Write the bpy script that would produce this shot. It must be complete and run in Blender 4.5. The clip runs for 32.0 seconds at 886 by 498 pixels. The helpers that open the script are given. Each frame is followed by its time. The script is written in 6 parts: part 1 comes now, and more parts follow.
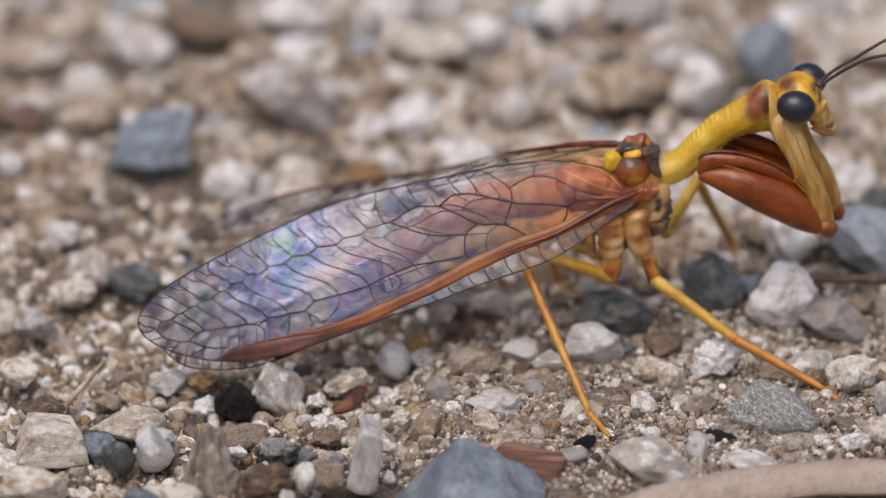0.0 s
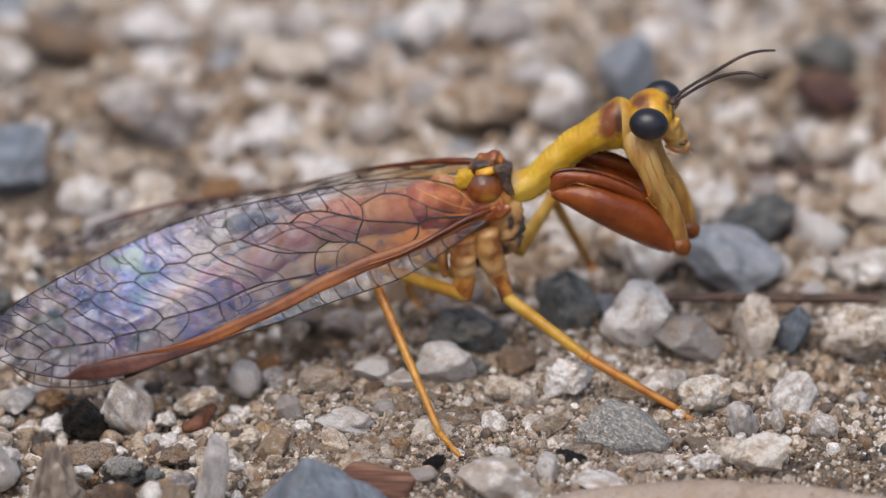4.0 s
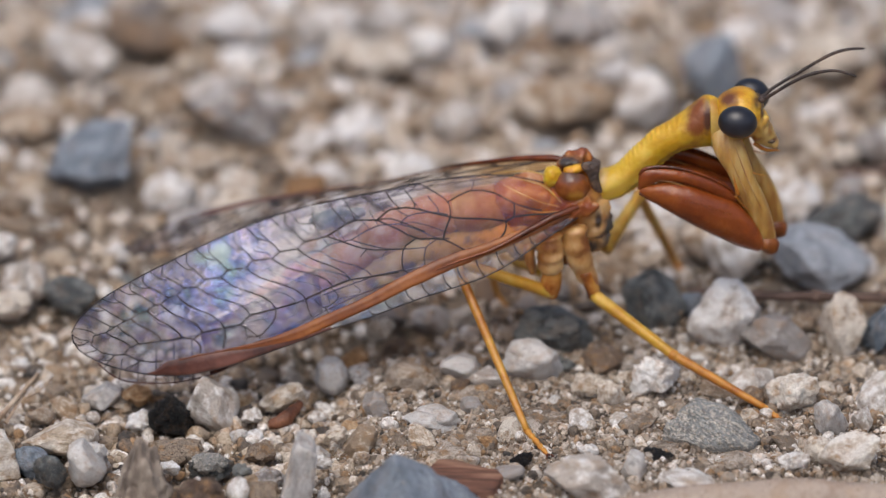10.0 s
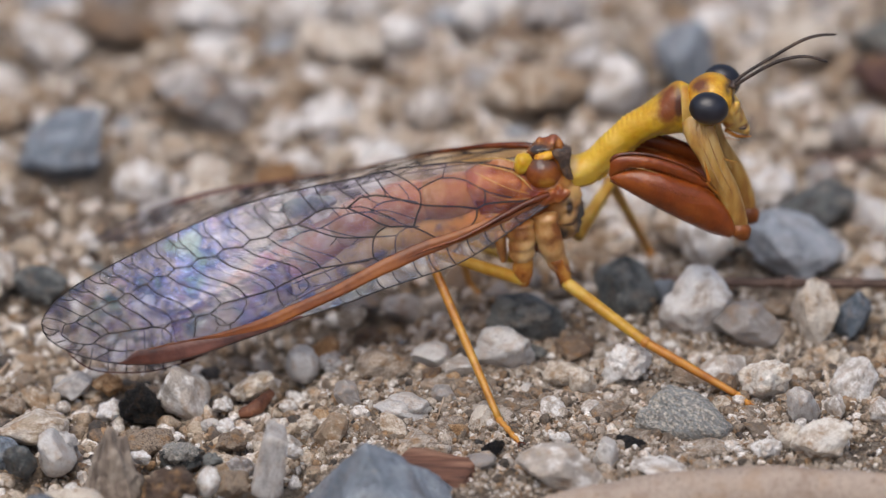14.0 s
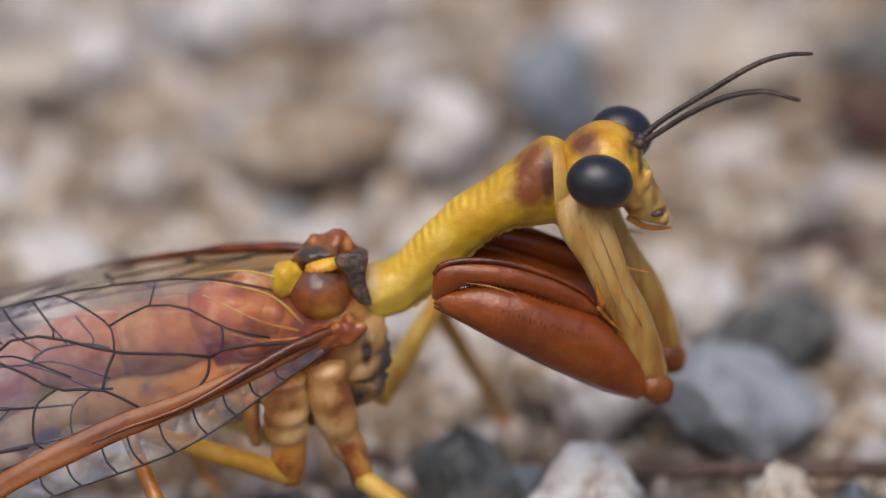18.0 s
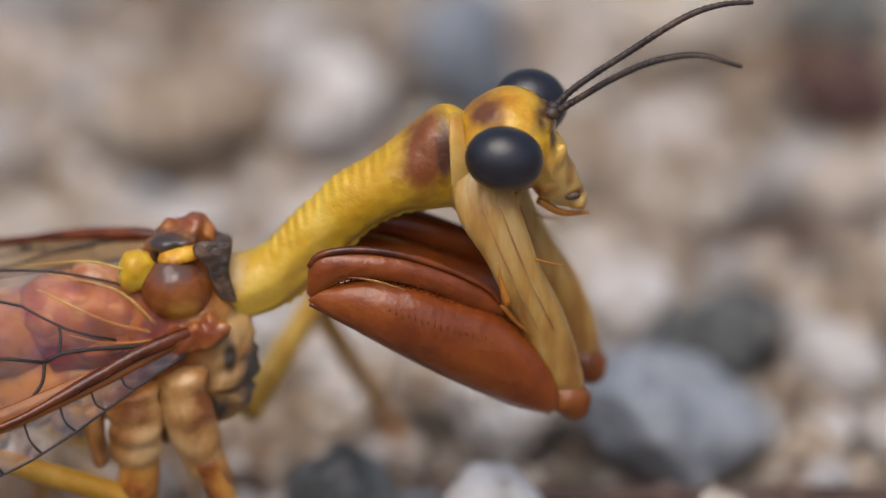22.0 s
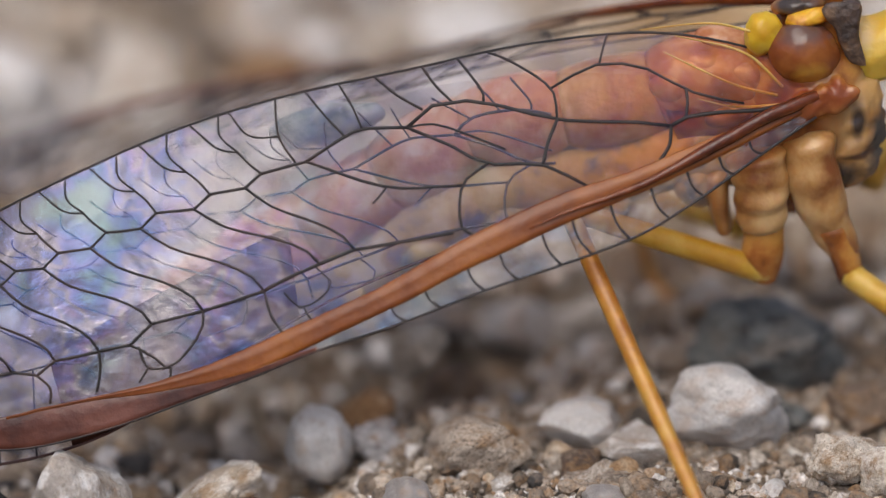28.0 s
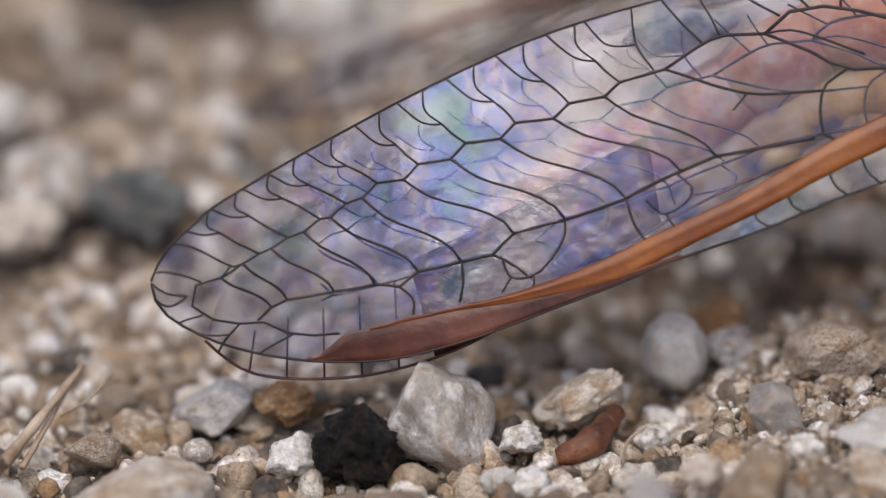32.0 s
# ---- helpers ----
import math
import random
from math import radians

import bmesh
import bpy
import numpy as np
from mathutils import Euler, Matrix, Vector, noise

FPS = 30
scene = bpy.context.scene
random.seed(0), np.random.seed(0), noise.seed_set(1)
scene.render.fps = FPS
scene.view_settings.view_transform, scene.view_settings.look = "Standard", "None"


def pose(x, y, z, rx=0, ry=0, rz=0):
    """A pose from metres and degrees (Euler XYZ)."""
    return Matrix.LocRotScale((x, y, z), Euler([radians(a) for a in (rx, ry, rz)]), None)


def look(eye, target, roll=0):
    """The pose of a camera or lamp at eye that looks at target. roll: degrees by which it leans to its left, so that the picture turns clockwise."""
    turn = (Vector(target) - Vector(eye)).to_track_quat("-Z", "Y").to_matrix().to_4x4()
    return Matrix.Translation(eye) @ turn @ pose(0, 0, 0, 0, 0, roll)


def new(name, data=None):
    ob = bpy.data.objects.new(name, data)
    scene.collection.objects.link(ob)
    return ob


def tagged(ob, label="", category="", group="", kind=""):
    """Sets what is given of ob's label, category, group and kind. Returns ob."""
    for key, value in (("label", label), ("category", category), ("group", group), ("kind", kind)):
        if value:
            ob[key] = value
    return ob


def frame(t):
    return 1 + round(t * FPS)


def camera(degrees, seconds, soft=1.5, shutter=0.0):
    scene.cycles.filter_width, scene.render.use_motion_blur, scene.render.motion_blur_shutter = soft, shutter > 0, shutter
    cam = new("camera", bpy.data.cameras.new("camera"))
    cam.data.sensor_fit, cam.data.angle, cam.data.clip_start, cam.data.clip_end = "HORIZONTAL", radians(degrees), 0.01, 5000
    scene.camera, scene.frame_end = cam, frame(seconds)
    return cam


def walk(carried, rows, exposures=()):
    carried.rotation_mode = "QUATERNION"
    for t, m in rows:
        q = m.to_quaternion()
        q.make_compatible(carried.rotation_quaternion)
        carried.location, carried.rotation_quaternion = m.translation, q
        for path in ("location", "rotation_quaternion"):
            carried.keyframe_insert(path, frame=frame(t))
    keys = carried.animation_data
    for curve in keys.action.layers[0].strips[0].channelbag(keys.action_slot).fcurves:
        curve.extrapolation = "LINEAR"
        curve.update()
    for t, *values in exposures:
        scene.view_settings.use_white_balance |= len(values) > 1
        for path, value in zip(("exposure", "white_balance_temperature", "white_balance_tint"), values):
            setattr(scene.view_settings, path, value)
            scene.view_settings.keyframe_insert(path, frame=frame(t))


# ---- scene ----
# A mantidfly resting on gravel, filmed close up.  Built in millimetres (MM turns them into metres).
MM = 0.001
cam = camera(6.0, 32.0, soft=1.25)
ROWS = [  # seconds, place in metres, pitch, yaw, roll in degrees
    (0.0, -0.00402, -0.29941, 0.15670, -27.043, -0.174, -0.307),
    (0.5, -0.00446, -0.29881, 0.15646, -27.047, -0.124, -0.276),
    (1.0, -0.00461, -0.29859, 0.15645, -27.041, -0.119, -0.239),
    (1.5, -0.00410, -0.29841, 0.15623, -27.052, -0.107, -0.205),
    (2.0, -0.00317, -0.29928, 0.15615, -27.024, -0.118, -0.190),
    (2.5, -0.00127, -0.29937, 0.15572, -27.082, -0.097, -0.236),
    (3.0, -0.00042, -0.29880, 0.15570, -27.100, -0.154, -0.213),
    (3.5, 0.00068, -0.29850, 0.15614, -27.099, -0.193, -0.189),
    (4.0, 0.00166, -0.29675, 0.15628, -27.072, -0.210, -0.142),
    (4.5, 0.00196, -0.29621, 0.15641, -27.053, -0.265, -0.203),
    (6.5, 0.00148, -0.29483, 0.15618, -26.990, -0.124, 0.042),
    (7.0, 0.00104, -0.29529, 0.15630, -27.014, -0.153, 0.118),
    (7.5, 0.00027, -0.29617, 0.15591, -26.996, -0.128, 0.063),
    (8.0, -0.00065, -0.29631, 0.15589, -26.993, -0.029, 0.068),
    (8.5, -0.00114, -0.29621, 0.15601, -27.013, -0.041, 0.042),
    (9.0, -0.00083, -0.29622, 0.15589, -26.993, 0.014, 0.102),
    (9.5, -0.00061, -0.29631, 0.15550, -26.989, 0.031, 0.087),
    (10.0, -0.00070, -0.29639, 0.15543, -26.988, -0.004, 0.019),
    (10.5, -0.00032, -0.29657, 0.15556, -26.998, 0.020, 0.012),
    (11.0, -0.00018, -0.29645, 0.15547, -26.977, 0.020, 0.037),
    (11.5, -0.00010, -0.29617, 0.15536, -27.023, -0.008, 0.021),
    (12.0, 0.00005, -0.29635, 0.15522, -26.999, 0.025, 0.002),
    (12.5, -0.00005, -0.29646, 0.15514, -26.967, 0.001, 0.006),
    (13.0, 0.00000, -0.29620, 0.15539, -27.000, 0.000, 0.000),
    (13.5, -0.00002, -0.29603, 0.15471, -27.000, -0.013, 0.003),
    (14.0, 0.00019, -0.29552, 0.15492, -27.061, -0.052, -0.188),
    (14.5, 0.00126, -0.29480, 0.15452, -26.996, -0.067, -0.407),
    (16.5, -0.00183, -0.27802, 0.14954, -27.191, -1.317, -0.275),
    (17.0, 0.00021, -0.23894, 0.13018, -27.191, -1.317, -0.292),
    (17.5, 0.00197, -0.20214, 0.11217, -27.181, -1.264, -0.074),
    (18.0, 0.00361, -0.17344, 0.09758, -27.211, -1.191, -0.485),
    (18.5, 0.00448, -0.14501, 0.08365, -27.179, -1.349, -0.073),
    (19.0, 0.00566, -0.14746, 0.08457, -27.233, -1.198, -0.304),
    (19.5, 0.00571, -0.14632, 0.08440, -27.264, -1.301, -0.170),
    (20.0, 0.00617, -0.14730, 0.08497, -27.072, -1.491, -0.285),
    (20.5, 0.00633, -0.14768, 0.08492, -27.040, -1.504, -0.305),
    (21.0, 0.00641, -0.14704, 0.08473, -27.202, -1.468, -0.265),
    (21.5, 0.00599, -0.14755, 0.08476, -27.223, -1.446, -0.283),
    (22.0, 0.00612, -0.14740, 0.08441, -27.374, -1.359, -0.173),
    (22.5, 0.00548, -0.14528, 0.08288, -27.417, -1.480, -0.197),
    (23.0, 0.00517, -0.14499, 0.08269, -27.369, -1.449, -0.181),
    (23.5, 0.00434, -0.14715, 0.08299, -27.267, -1.475, -0.202),
    (24.0, 0.00278, -0.14770, 0.08254, -27.245, -1.630, -0.162),
    (24.5, 0.00166, -0.14820, 0.08142, -27.190, -1.757, -0.285),
    (25.0, 0.00016, -0.14805, 0.08129, -27.136, -1.883, -0.275),
    (25.5, -0.00135, -0.14759, 0.08052, -27.124, -1.820, -0.286),
    (27.5, -0.00065, -0.14669, 0.07868, -27.101, 0.315, -0.827),
    (28.0, -0.00174, -0.14678, 0.07826, -27.106, 0.343, -0.925),
    (28.5, -0.00380, -0.14733, 0.07842, -27.159, 0.172, -0.894),
    (29.0, -0.00560, -0.14762, 0.07887, -27.221, 0.037, -0.918),
    (29.5, -0.00772, -0.14734, 0.07871, -27.254, -0.123, -1.071),
    (30.0, -0.00925, -0.14765, 0.07864, -27.281, -0.367, -1.105),
    (30.5, -0.01015, -0.14812, 0.07787, -27.348, -0.527, -1.198),
    (31.0, -0.01125, -0.14772, 0.07764, -27.381, -0.703, -1.304),
    (31.5, -0.01188, -0.14780, 0.07819, -27.414, -0.830, -1.295),
    (32.0, -0.01158, -0.14755, 0.07767, -27.367, -0.803, -1.262),
]


def aim(x, y, z, pitch, yaw, roll):
    return Matrix.Translation((x, y, z)) @ pose(0, 0, 0, 90 + pitch, 0, yaw) @ pose(0, 0, 0, 0, 0, roll)


EXPOSE = 0.03
walk(cam, [(t, aim(*r)) for t, *r in ROWS], [(0.0, EXPOSE, 6200, 10), (32.0, EXPOSE, 6200, 10)])
cam.data.dof.use_dof = True
cam.data.dof.aperture_fstop = 38.0
focus = new("focus_mark")
cam.data.dof.focus_object = focus

# ---- light: open shade under a bright hazy sky ----
world = bpy.data.worlds.new("sky")
scene.world = world
world.use_nodes = True
wn = world.node_tree.nodes
sky = wn.new("ShaderNodeTexSky")
sky.sky_type, sky.sun_disc = "NISHITA", False
sky.sun_elevation, sky.sun_rotation = radians(65), radians(200)
sky.air_density, sky.dust_density = 1.0, 6.0
wn["Background"].inputs["Strength"].default_value = 0.12
world.node_tree.links.new(sky.outputs[0], wn["Background"].inputs["Color"])
sun = new("sun", bpy.data.lights.new("sun", "SUN"))
sun.data.energy, sun.data.angle, sun.data.color = 1.25, radians(55), (1.0, 0.95, 0.88)
sun.matrix_world = look((-0.04, -0.11, 0.25), (0, 0, 0))


# ---- materials ----
def material(name):
    m = bpy.data.materials.new(name)
    m.use_nodes = True
    return m, m.node_tree.nodes, m.node_tree.links, m.node_tree.nodes["Principled BSDF"]


def node(nodes, kind, **sets):
    n = nodes.new(kind)
    for key, value in sets.items():
        n.inputs[key].default_value = value
    return n


def ramp(nodes, stops):
    r = nodes.new("ShaderNodeValToRGB")
    while len(r.color_ramp.elements) < len(stops):
        r.color_ramp.elements.new(0.5)
    for e, (at, col) in zip(r.color_ramp.elements, stops):
        e.position, e.color = at, (*col, 1)
    return r


def cuticle(name, dark, mid, light, scale=900, rough=0.35, sss=0.12, bump=0.15, fine=6000, stretch=(1, 1, 1)):
    """Insect skin: blotches at one scale, grain at another; coordinates in metres."""
    m, n, k, p = material(name)
    tc = n.new("ShaderNodeTexCoord")
    mp = node(n, "ShaderNodeMapping", Scale=stretch)
    k.new(tc.outputs["Object"], mp.inputs[0])
    a = node(n, "ShaderNodeTexNoise", Scale=scale, Detail=4.0, Roughness=0.6)
    b = node(n, "ShaderNodeTexNoise", Scale=fine, Detail=3.0)
    k.new(mp.outputs[0], a.inputs["Vector"]), k.new(mp.outputs[0], b.inputs["Vector"])
    r = ramp(n, [(0.36, dark), (0.5, mid), (0.64, light)])
    k.new(a.outputs[0], r.inputs[0])
    k.new(r.outputs[0], p.inputs["Base Color"])
    bp = node(n, "ShaderNodeBump", Strength=bump, Distance=0.00014)
    k.new(b.outputs[0], bp.inputs["Height"]), k.new(bp.outputs[0], p.inputs["Normal"])
    p.inputs["Roughness"].default_value = rough
    p.inputs["Subsurface Weight"].default_value = sss
    p.inputs["Subsurface Scale"].default_value = 0.0004
    p.inputs["Subsurface Radius"].default_value = (1.0, 0.6, 0.25)
    return m


def patched(m, spots):
    """Natural markings: (middle, half sizes, colour) in millimetres from the part's own zero, with uneven soft edges."""
    n, k = m.node_tree.nodes, m.node_tree.links
    p = n["Principled BSDF"]
    tc = n.new("ShaderNodeTexCoord")
    w = node(n, "ShaderNodeTexNoise", Scale=1800, Detail=4.0)
    k.new(tc.outputs["Object"], w.inputs["Vector"])
    link = p.inputs["Base Color"].links[0]
    last = link.from_socket
    k.remove(link)
    for at, size, col in spots:
        sub = n.new("ShaderNodeVectorMath")
        sub.operation, sub.inputs[1].default_value = "SUBTRACT", [c * MM for c in at]
        div = n.new("ShaderNodeVectorMath")
        div.operation, div.inputs[1].default_value = "DIVIDE", [c * MM for c in size]
        size_of = n.new("ShaderNodeVectorMath")
        size_of.operation = "LENGTH"
        edge = n.new("ShaderNodeMath")
        edge.operation, edge.inputs[1].default_value = "MULTIPLY_ADD", 1.3
        k.new(tc.outputs["Object"], sub.inputs[0]), k.new(sub.outputs[0], div.inputs[0]), k.new(div.outputs[0], size_of.inputs[0])
        k.new(w.outputs[0], edge.inputs[0]), k.new(size_of.outputs["Value"], edge.inputs[2])
        r = ramp(n, [(0.0, (1, 1, 1)), (0.58, (1, 1, 1)), (0.94, (0, 0, 0))])
        half = n.new("ShaderNodeMath")
        half.operation, half.inputs[1].default_value = "MULTIPLY", 0.5
        k.new(edge.outputs[0], half.inputs[0]), k.new(half.outputs[0], r.inputs[0])
        mix = n.new("ShaderNodeMix")
        mix.data_type = "RGBA"
        mix.inputs[7].default_value = (*col, 1)
        k.new(r.outputs[0], mix.inputs[0]), k.new(last, mix.inputs[6])
        last = mix.outputs[2]
    k.new(last, p.inputs["Base Color"])
    return m


def stone(name, stops, speck=(0.1, 0.09, 0.08), speck_at=0.62, rough=0.75, sss=0.0, bump=0.5, scale=2.2, island=False, local=1.0, grainy=1.0, spread=0.45, stain=0.8):
    """Rock: colour drifts, mineral specks and pitted relief; coordinates run about one unit over a pebble."""
    m, n, k, p = material(name)
    tc = n.new("ShaderNodeTexCoord")
    info = n.new("ShaderNodeNewGeometry" if island else "ShaderNodeObjectInfo")
    rnd = info.outputs["Random Per Island" if island else "Random"]
    add = n.new("ShaderNodeVectorMath")
    add.operation = "MULTIPLY_ADD"
    comb = n.new("ShaderNodeCombineXYZ")
    mul = n.new("ShaderNodeMath")
    mul.operation, mul.inputs[1].default_value = "MULTIPLY", 37.0
    k.new(rnd, mul.inputs[0])
    for i in range(3):
        k.new(mul.outputs[0], comb.inputs[i])
    add.inputs[1].default_value = (local, local, local)
    k.new(tc.outputs["Object"], add.inputs[0]), k.new(comb.outputs[0], add.inputs[2])
    a = node(n, "ShaderNodeTexNoise", Scale=scale, Detail=6.0, Roughness=0.65)
    b = node(n, "ShaderNodeTexNoise", Scale=scale * 6, Detail=5.0, Roughness=0.7)
    v = node(n, "ShaderNodeTexVoronoi", Scale=scale * 9)
    for t in (a, b, v):
        k.new(add.outputs[0], t.inputs["Vector"])
    shift = n.new("ShaderNodeMath")
    shift.operation = "MULTIPLY_ADD"
    shift.inputs[1].default_value, shift.inputs[2].default_value = spread, -0.49 * spread
    k.new(rnd, shift.inputs[0])
    plus = n.new("ShaderNodeMath")
    k.new(a.outputs[0], plus.inputs[0]), k.new(shift.outputs[0], plus.inputs[1])
    r = ramp(n, stops)
    k.new(plus.outputs[0], r.inputs[0])
    mask = ramp(n, [(speck_at, (0, 0, 0)), (speck_at + 0.06, (1, 1, 1))])
    k.new(b.outputs[0], mask.inputs[0])
    c = node(n, "ShaderNodeTexNoise", Scale=scale * 0.9, Detail=5.0, Roughness=0.7)
    d = node(n, "ShaderNodeTexNoise", Scale=scale * 7, Detail=5.0, Roughness=0.75)
    far_off = n.new("ShaderNodeVectorMath")
    far_off.inputs[1].default_value = (13.0, 7.0, 3.0)
    k.new(add.outputs[0], far_off.inputs[0])
    k.new(far_off.outputs[0], c.inputs["Vector"]), k.new(add.outputs[0], d.inputs["Vector"])
    earth = ramp(n, [(0.5, (0, 0, 0)), (0.64, (stain,) * 3)])
    k.new(c.outputs[0], earth.inputs[0])
    soil = n.new("ShaderNodeMix")
    soil.data_type = "RGBA"
    soil.inputs[7].default_value = (0.33, 0.19, 0.085, 1)
    k.new(earth.outputs[0], soil.inputs[0]), k.new(r.outputs[0], soil.inputs[6])
    mix = n.new("ShaderNodeMix")
    mix.data_type = "RGBA"
    k.new(mask.outputs[0], mix.inputs[0]), k.new(soil.outputs[2], mix.inputs[6])
    mix.inputs[7].default_value = (*speck, 1)
    grain = ramp(n, [(0.34, (0.42, 0.39, 0.36)), (0.46, (0.9, 0.89, 0.88)), (0.54, (1.06, 1.06, 1.06)), (0.66, (1.38, 1.38, 1.38))])
    k.new(d.outputs[0], grain.inputs[0])
    tone = n.new("ShaderNodeMix")
    tone.data_type, tone.blend_type = "RGBA", "MULTIPLY"
    tone.inputs[0].default_value = grainy
    k.new(mix.outputs[2], tone.inputs[6]), k.new(grain.outputs[0], tone.inputs[7])
    k.new(tone.outputs[2], p.inputs["Base Color"])
    hs = n.new("ShaderNodeMath")
    hs.operation = "MULTIPLY_ADD"
    hs.inputs[1].default_value = 0.35
    k.new(v.outputs["Distance"], hs.inputs[0]), k.new(b.outputs[0], hs.inputs[2])
    bp = node(n, "ShaderNodeBump", Strength=bump, Distance=0.0006)
    k.new(hs.outputs[0], bp.inputs["Height"]), k.new(bp.outputs[0], p.inputs["Normal"])
    p.inputs["Roughness"].default_value = rough
    if sss:
        p.inputs["Subsurface Weight"].default_value = sss
        p.inputs["Subsurface Scale"].default_value = 0.0006
        p.inputs["Subsurface Radius"].default_value = (1, 0.9, 0.8)
    return m


STONES = {
    "white": stone("white_quartz", [(0.4, (0.46, 0.41, 0.36)), (0.5, (0.72, 0.69, 0.66)), (0.6, (0.84, 0.82, 0.8))], (0.42, 0.33, 0.24), 0.62, 0.5, 0.25, 0.4, grainy=0.5, spread=0.2, stain=0.45),
    "cream": stone("cream_stone", [(0.4, (0.36, 0.27, 0.19)), (0.5, (0.55, 0.46, 0.36)), (0.6, (0.73, 0.66, 0.57))], (0.22, 0.14, 0.08), 0.59, 0.75, 0.1, grainy=0.7),
    "tan": stone("tan_stone", [(0.4, (0.24, 0.17, 0.12)), (0.5, (0.38, 0.295, 0.22)), (0.6, (0.52, 0.44, 0.36))], (0.12, 0.09, 0.07), 0.555),
    "grey": stone("grey_stone", [(0.4, (0.22, 0.2, 0.195)), (0.5, (0.4, 0.38, 0.37)), (0.6, (0.56, 0.54, 0.53))], (0.18, 0.15, 0.13), 0.6, 0.6, 0.15, grainy=0.6),
    "slate": stone("blue_grey_slate", [(0.4, (0.09, 0.115, 0.145)), (0.5, (0.165, 0.2, 0.245)), (0.6, (0.26, 0.3, 0.35))], (0.3, 0.29, 0.28), 0.600, 0.65, stain=0.2),
    "dark": stone("dark_slate", [(0.4, (0.05, 0.056, 0.058)), (0.5, (0.11, 0.12, 0.122)), (0.6, (0.2, 0.21, 0.205))], (0.28, 0.26, 0.24), 0.570, 0.65, stain=0.2),
    "black": stone("charred_black", [(0.4, (0.012, 0.012, 0.013)), (0.5, (0.022, 0.022, 0.025)), (0.6, (0.045, 0.045, 0.048))], (0.4, 0.38, 0.36), 0.74, 0.5, 0, 1.0, 3.5, stain=0.2),
    "brown": stone("brown_stone", [(0.4, (0.1, 0.065, 0.047)), (0.5, (0.18, 0.13, 0.095)), (0.6, (0.32, 0.255, 0.195))], (0.045, 0.033, 0.026), 0.555, 0.85),
    "maroon": stone("maroon_stone", [(0.4, (0.1, 0.05, 0.046)), (0.5, (0.165, 0.092, 0.085)), (0.6, (0.25, 0.165, 0.15))], (0.05, 0.03, 0.03), 0.580),
    "clear": stone("smoky_quartz", [(0.4, (0.3, 0.275, 0.26)), (0.5, (0.42, 0.4, 0.385)), (0.6, (0.56, 0.54, 0.52))], (0.26, 0.2, 0.15), 0.61, 0.28, 0.4, 0.3, grainy=0.5, stain=0.4),
}
STONES["pale_slate"] = stone("pale_slate", [(0.4, (0.27, 0.295, 0.33)), (0.5, (0.38, 0.41, 0.455)), (0.6, (0.48, 0.51, 0.55))], (0.42, 0.4, 0.38), 0.62, 0.65, grainy=0.5, spread=0.15, stain=0.2)
STONES["blue_slate"] = stone("blue_slate", [(0.4, (0.17, 0.2, 0.24)), (0.5, (0.25, 0.29, 0.345)), (0.6, (0.34, 0.38, 0.43))], (0.4, 0.38, 0.36), 0.62, 0.65, grainy=0.6, spread=0.15, stain=0.2)
STONES["ivory"] = stone("ivory_stone", [(0.4, (0.5, 0.41, 0.31)), (0.5, (0.68, 0.61, 0.53)), (0.6, (0.8, 0.75, 0.68))], (0.4, 0.28, 0.17), 0.62, 0.6, 0.2, 0.5, grainy=0.55, spread=0.2)
STONES["rusty"] = stone("rusty_stone", [(0.4, (0.28, 0.15, 0.065)), (0.5, (0.44, 0.27, 0.135)), (0.6, (0.57, 0.42, 0.27))], (0.14, 0.08, 0.04), 0.555, 0.75)
STONES["gritty"] = stone("gritty_slate", [(0.4, (0.1, 0.11, 0.115)), (0.5, (0.18, 0.19, 0.195)), (0.6, (0.28, 0.285, 0.28))], (0.5, 0.46, 0.4), 0.5, 0.8, 0, 0.6, 1.7, stain=0.2)
MIXED = [(0.0, (0.045, 0.04, 0.037)), (0.12, (0.13, 0.105, 0.088)), (0.3, (0.31, 0.235, 0.165)), (0.52, (0.46, 0.38, 0.29)), (0.74, (0.58, 0.51, 0.43)), (0.92, (0.78, 0.75, 0.72))]
FINE = [(0.0, (0.06, 0.05, 0.042)), (0.22, (0.2, 0.158, 0.12)), (0.5, (0.335, 0.28, 0.225)), (0.78, (0.46, 0.405, 0.345)), (0.94, (0.72, 0.69, 0.66))]
SANDGRAIN = stone("fine_sand", FINE, (0.12, 0.09, 0.06), 0.600, 0.8, 0, 0.3, 1.5, True, 900.0)
STONES["clod"] = stone("cemented_sand", [(0.4, (0.2, 0.16, 0.125)), (0.5, (0.34, 0.285, 0.235)), (0.6, (0.5, 0.44, 0.38))], (0.12, 0.095, 0.07), 0.56, 0.9, 0, 0.5, 3.0)
GRIT = stone("mixed_grit", MIXED, (0.12, 0.09, 0.06), 0.600, 0.7, 0, 0.3, 1.5, True, 900.0)


def grit_spread(mat):
    """Each grain picks its own place on the colour ramp."""
    for n in mat.node_tree.nodes:
        if n.type == "MATH" and n.operation == "MULTIPLY_ADD" and abs(n.inputs[2].default_value + 0.2205) < 1e-4:
            n.inputs[1].default_value, n.inputs[2].default_value = 1.0, -0.5


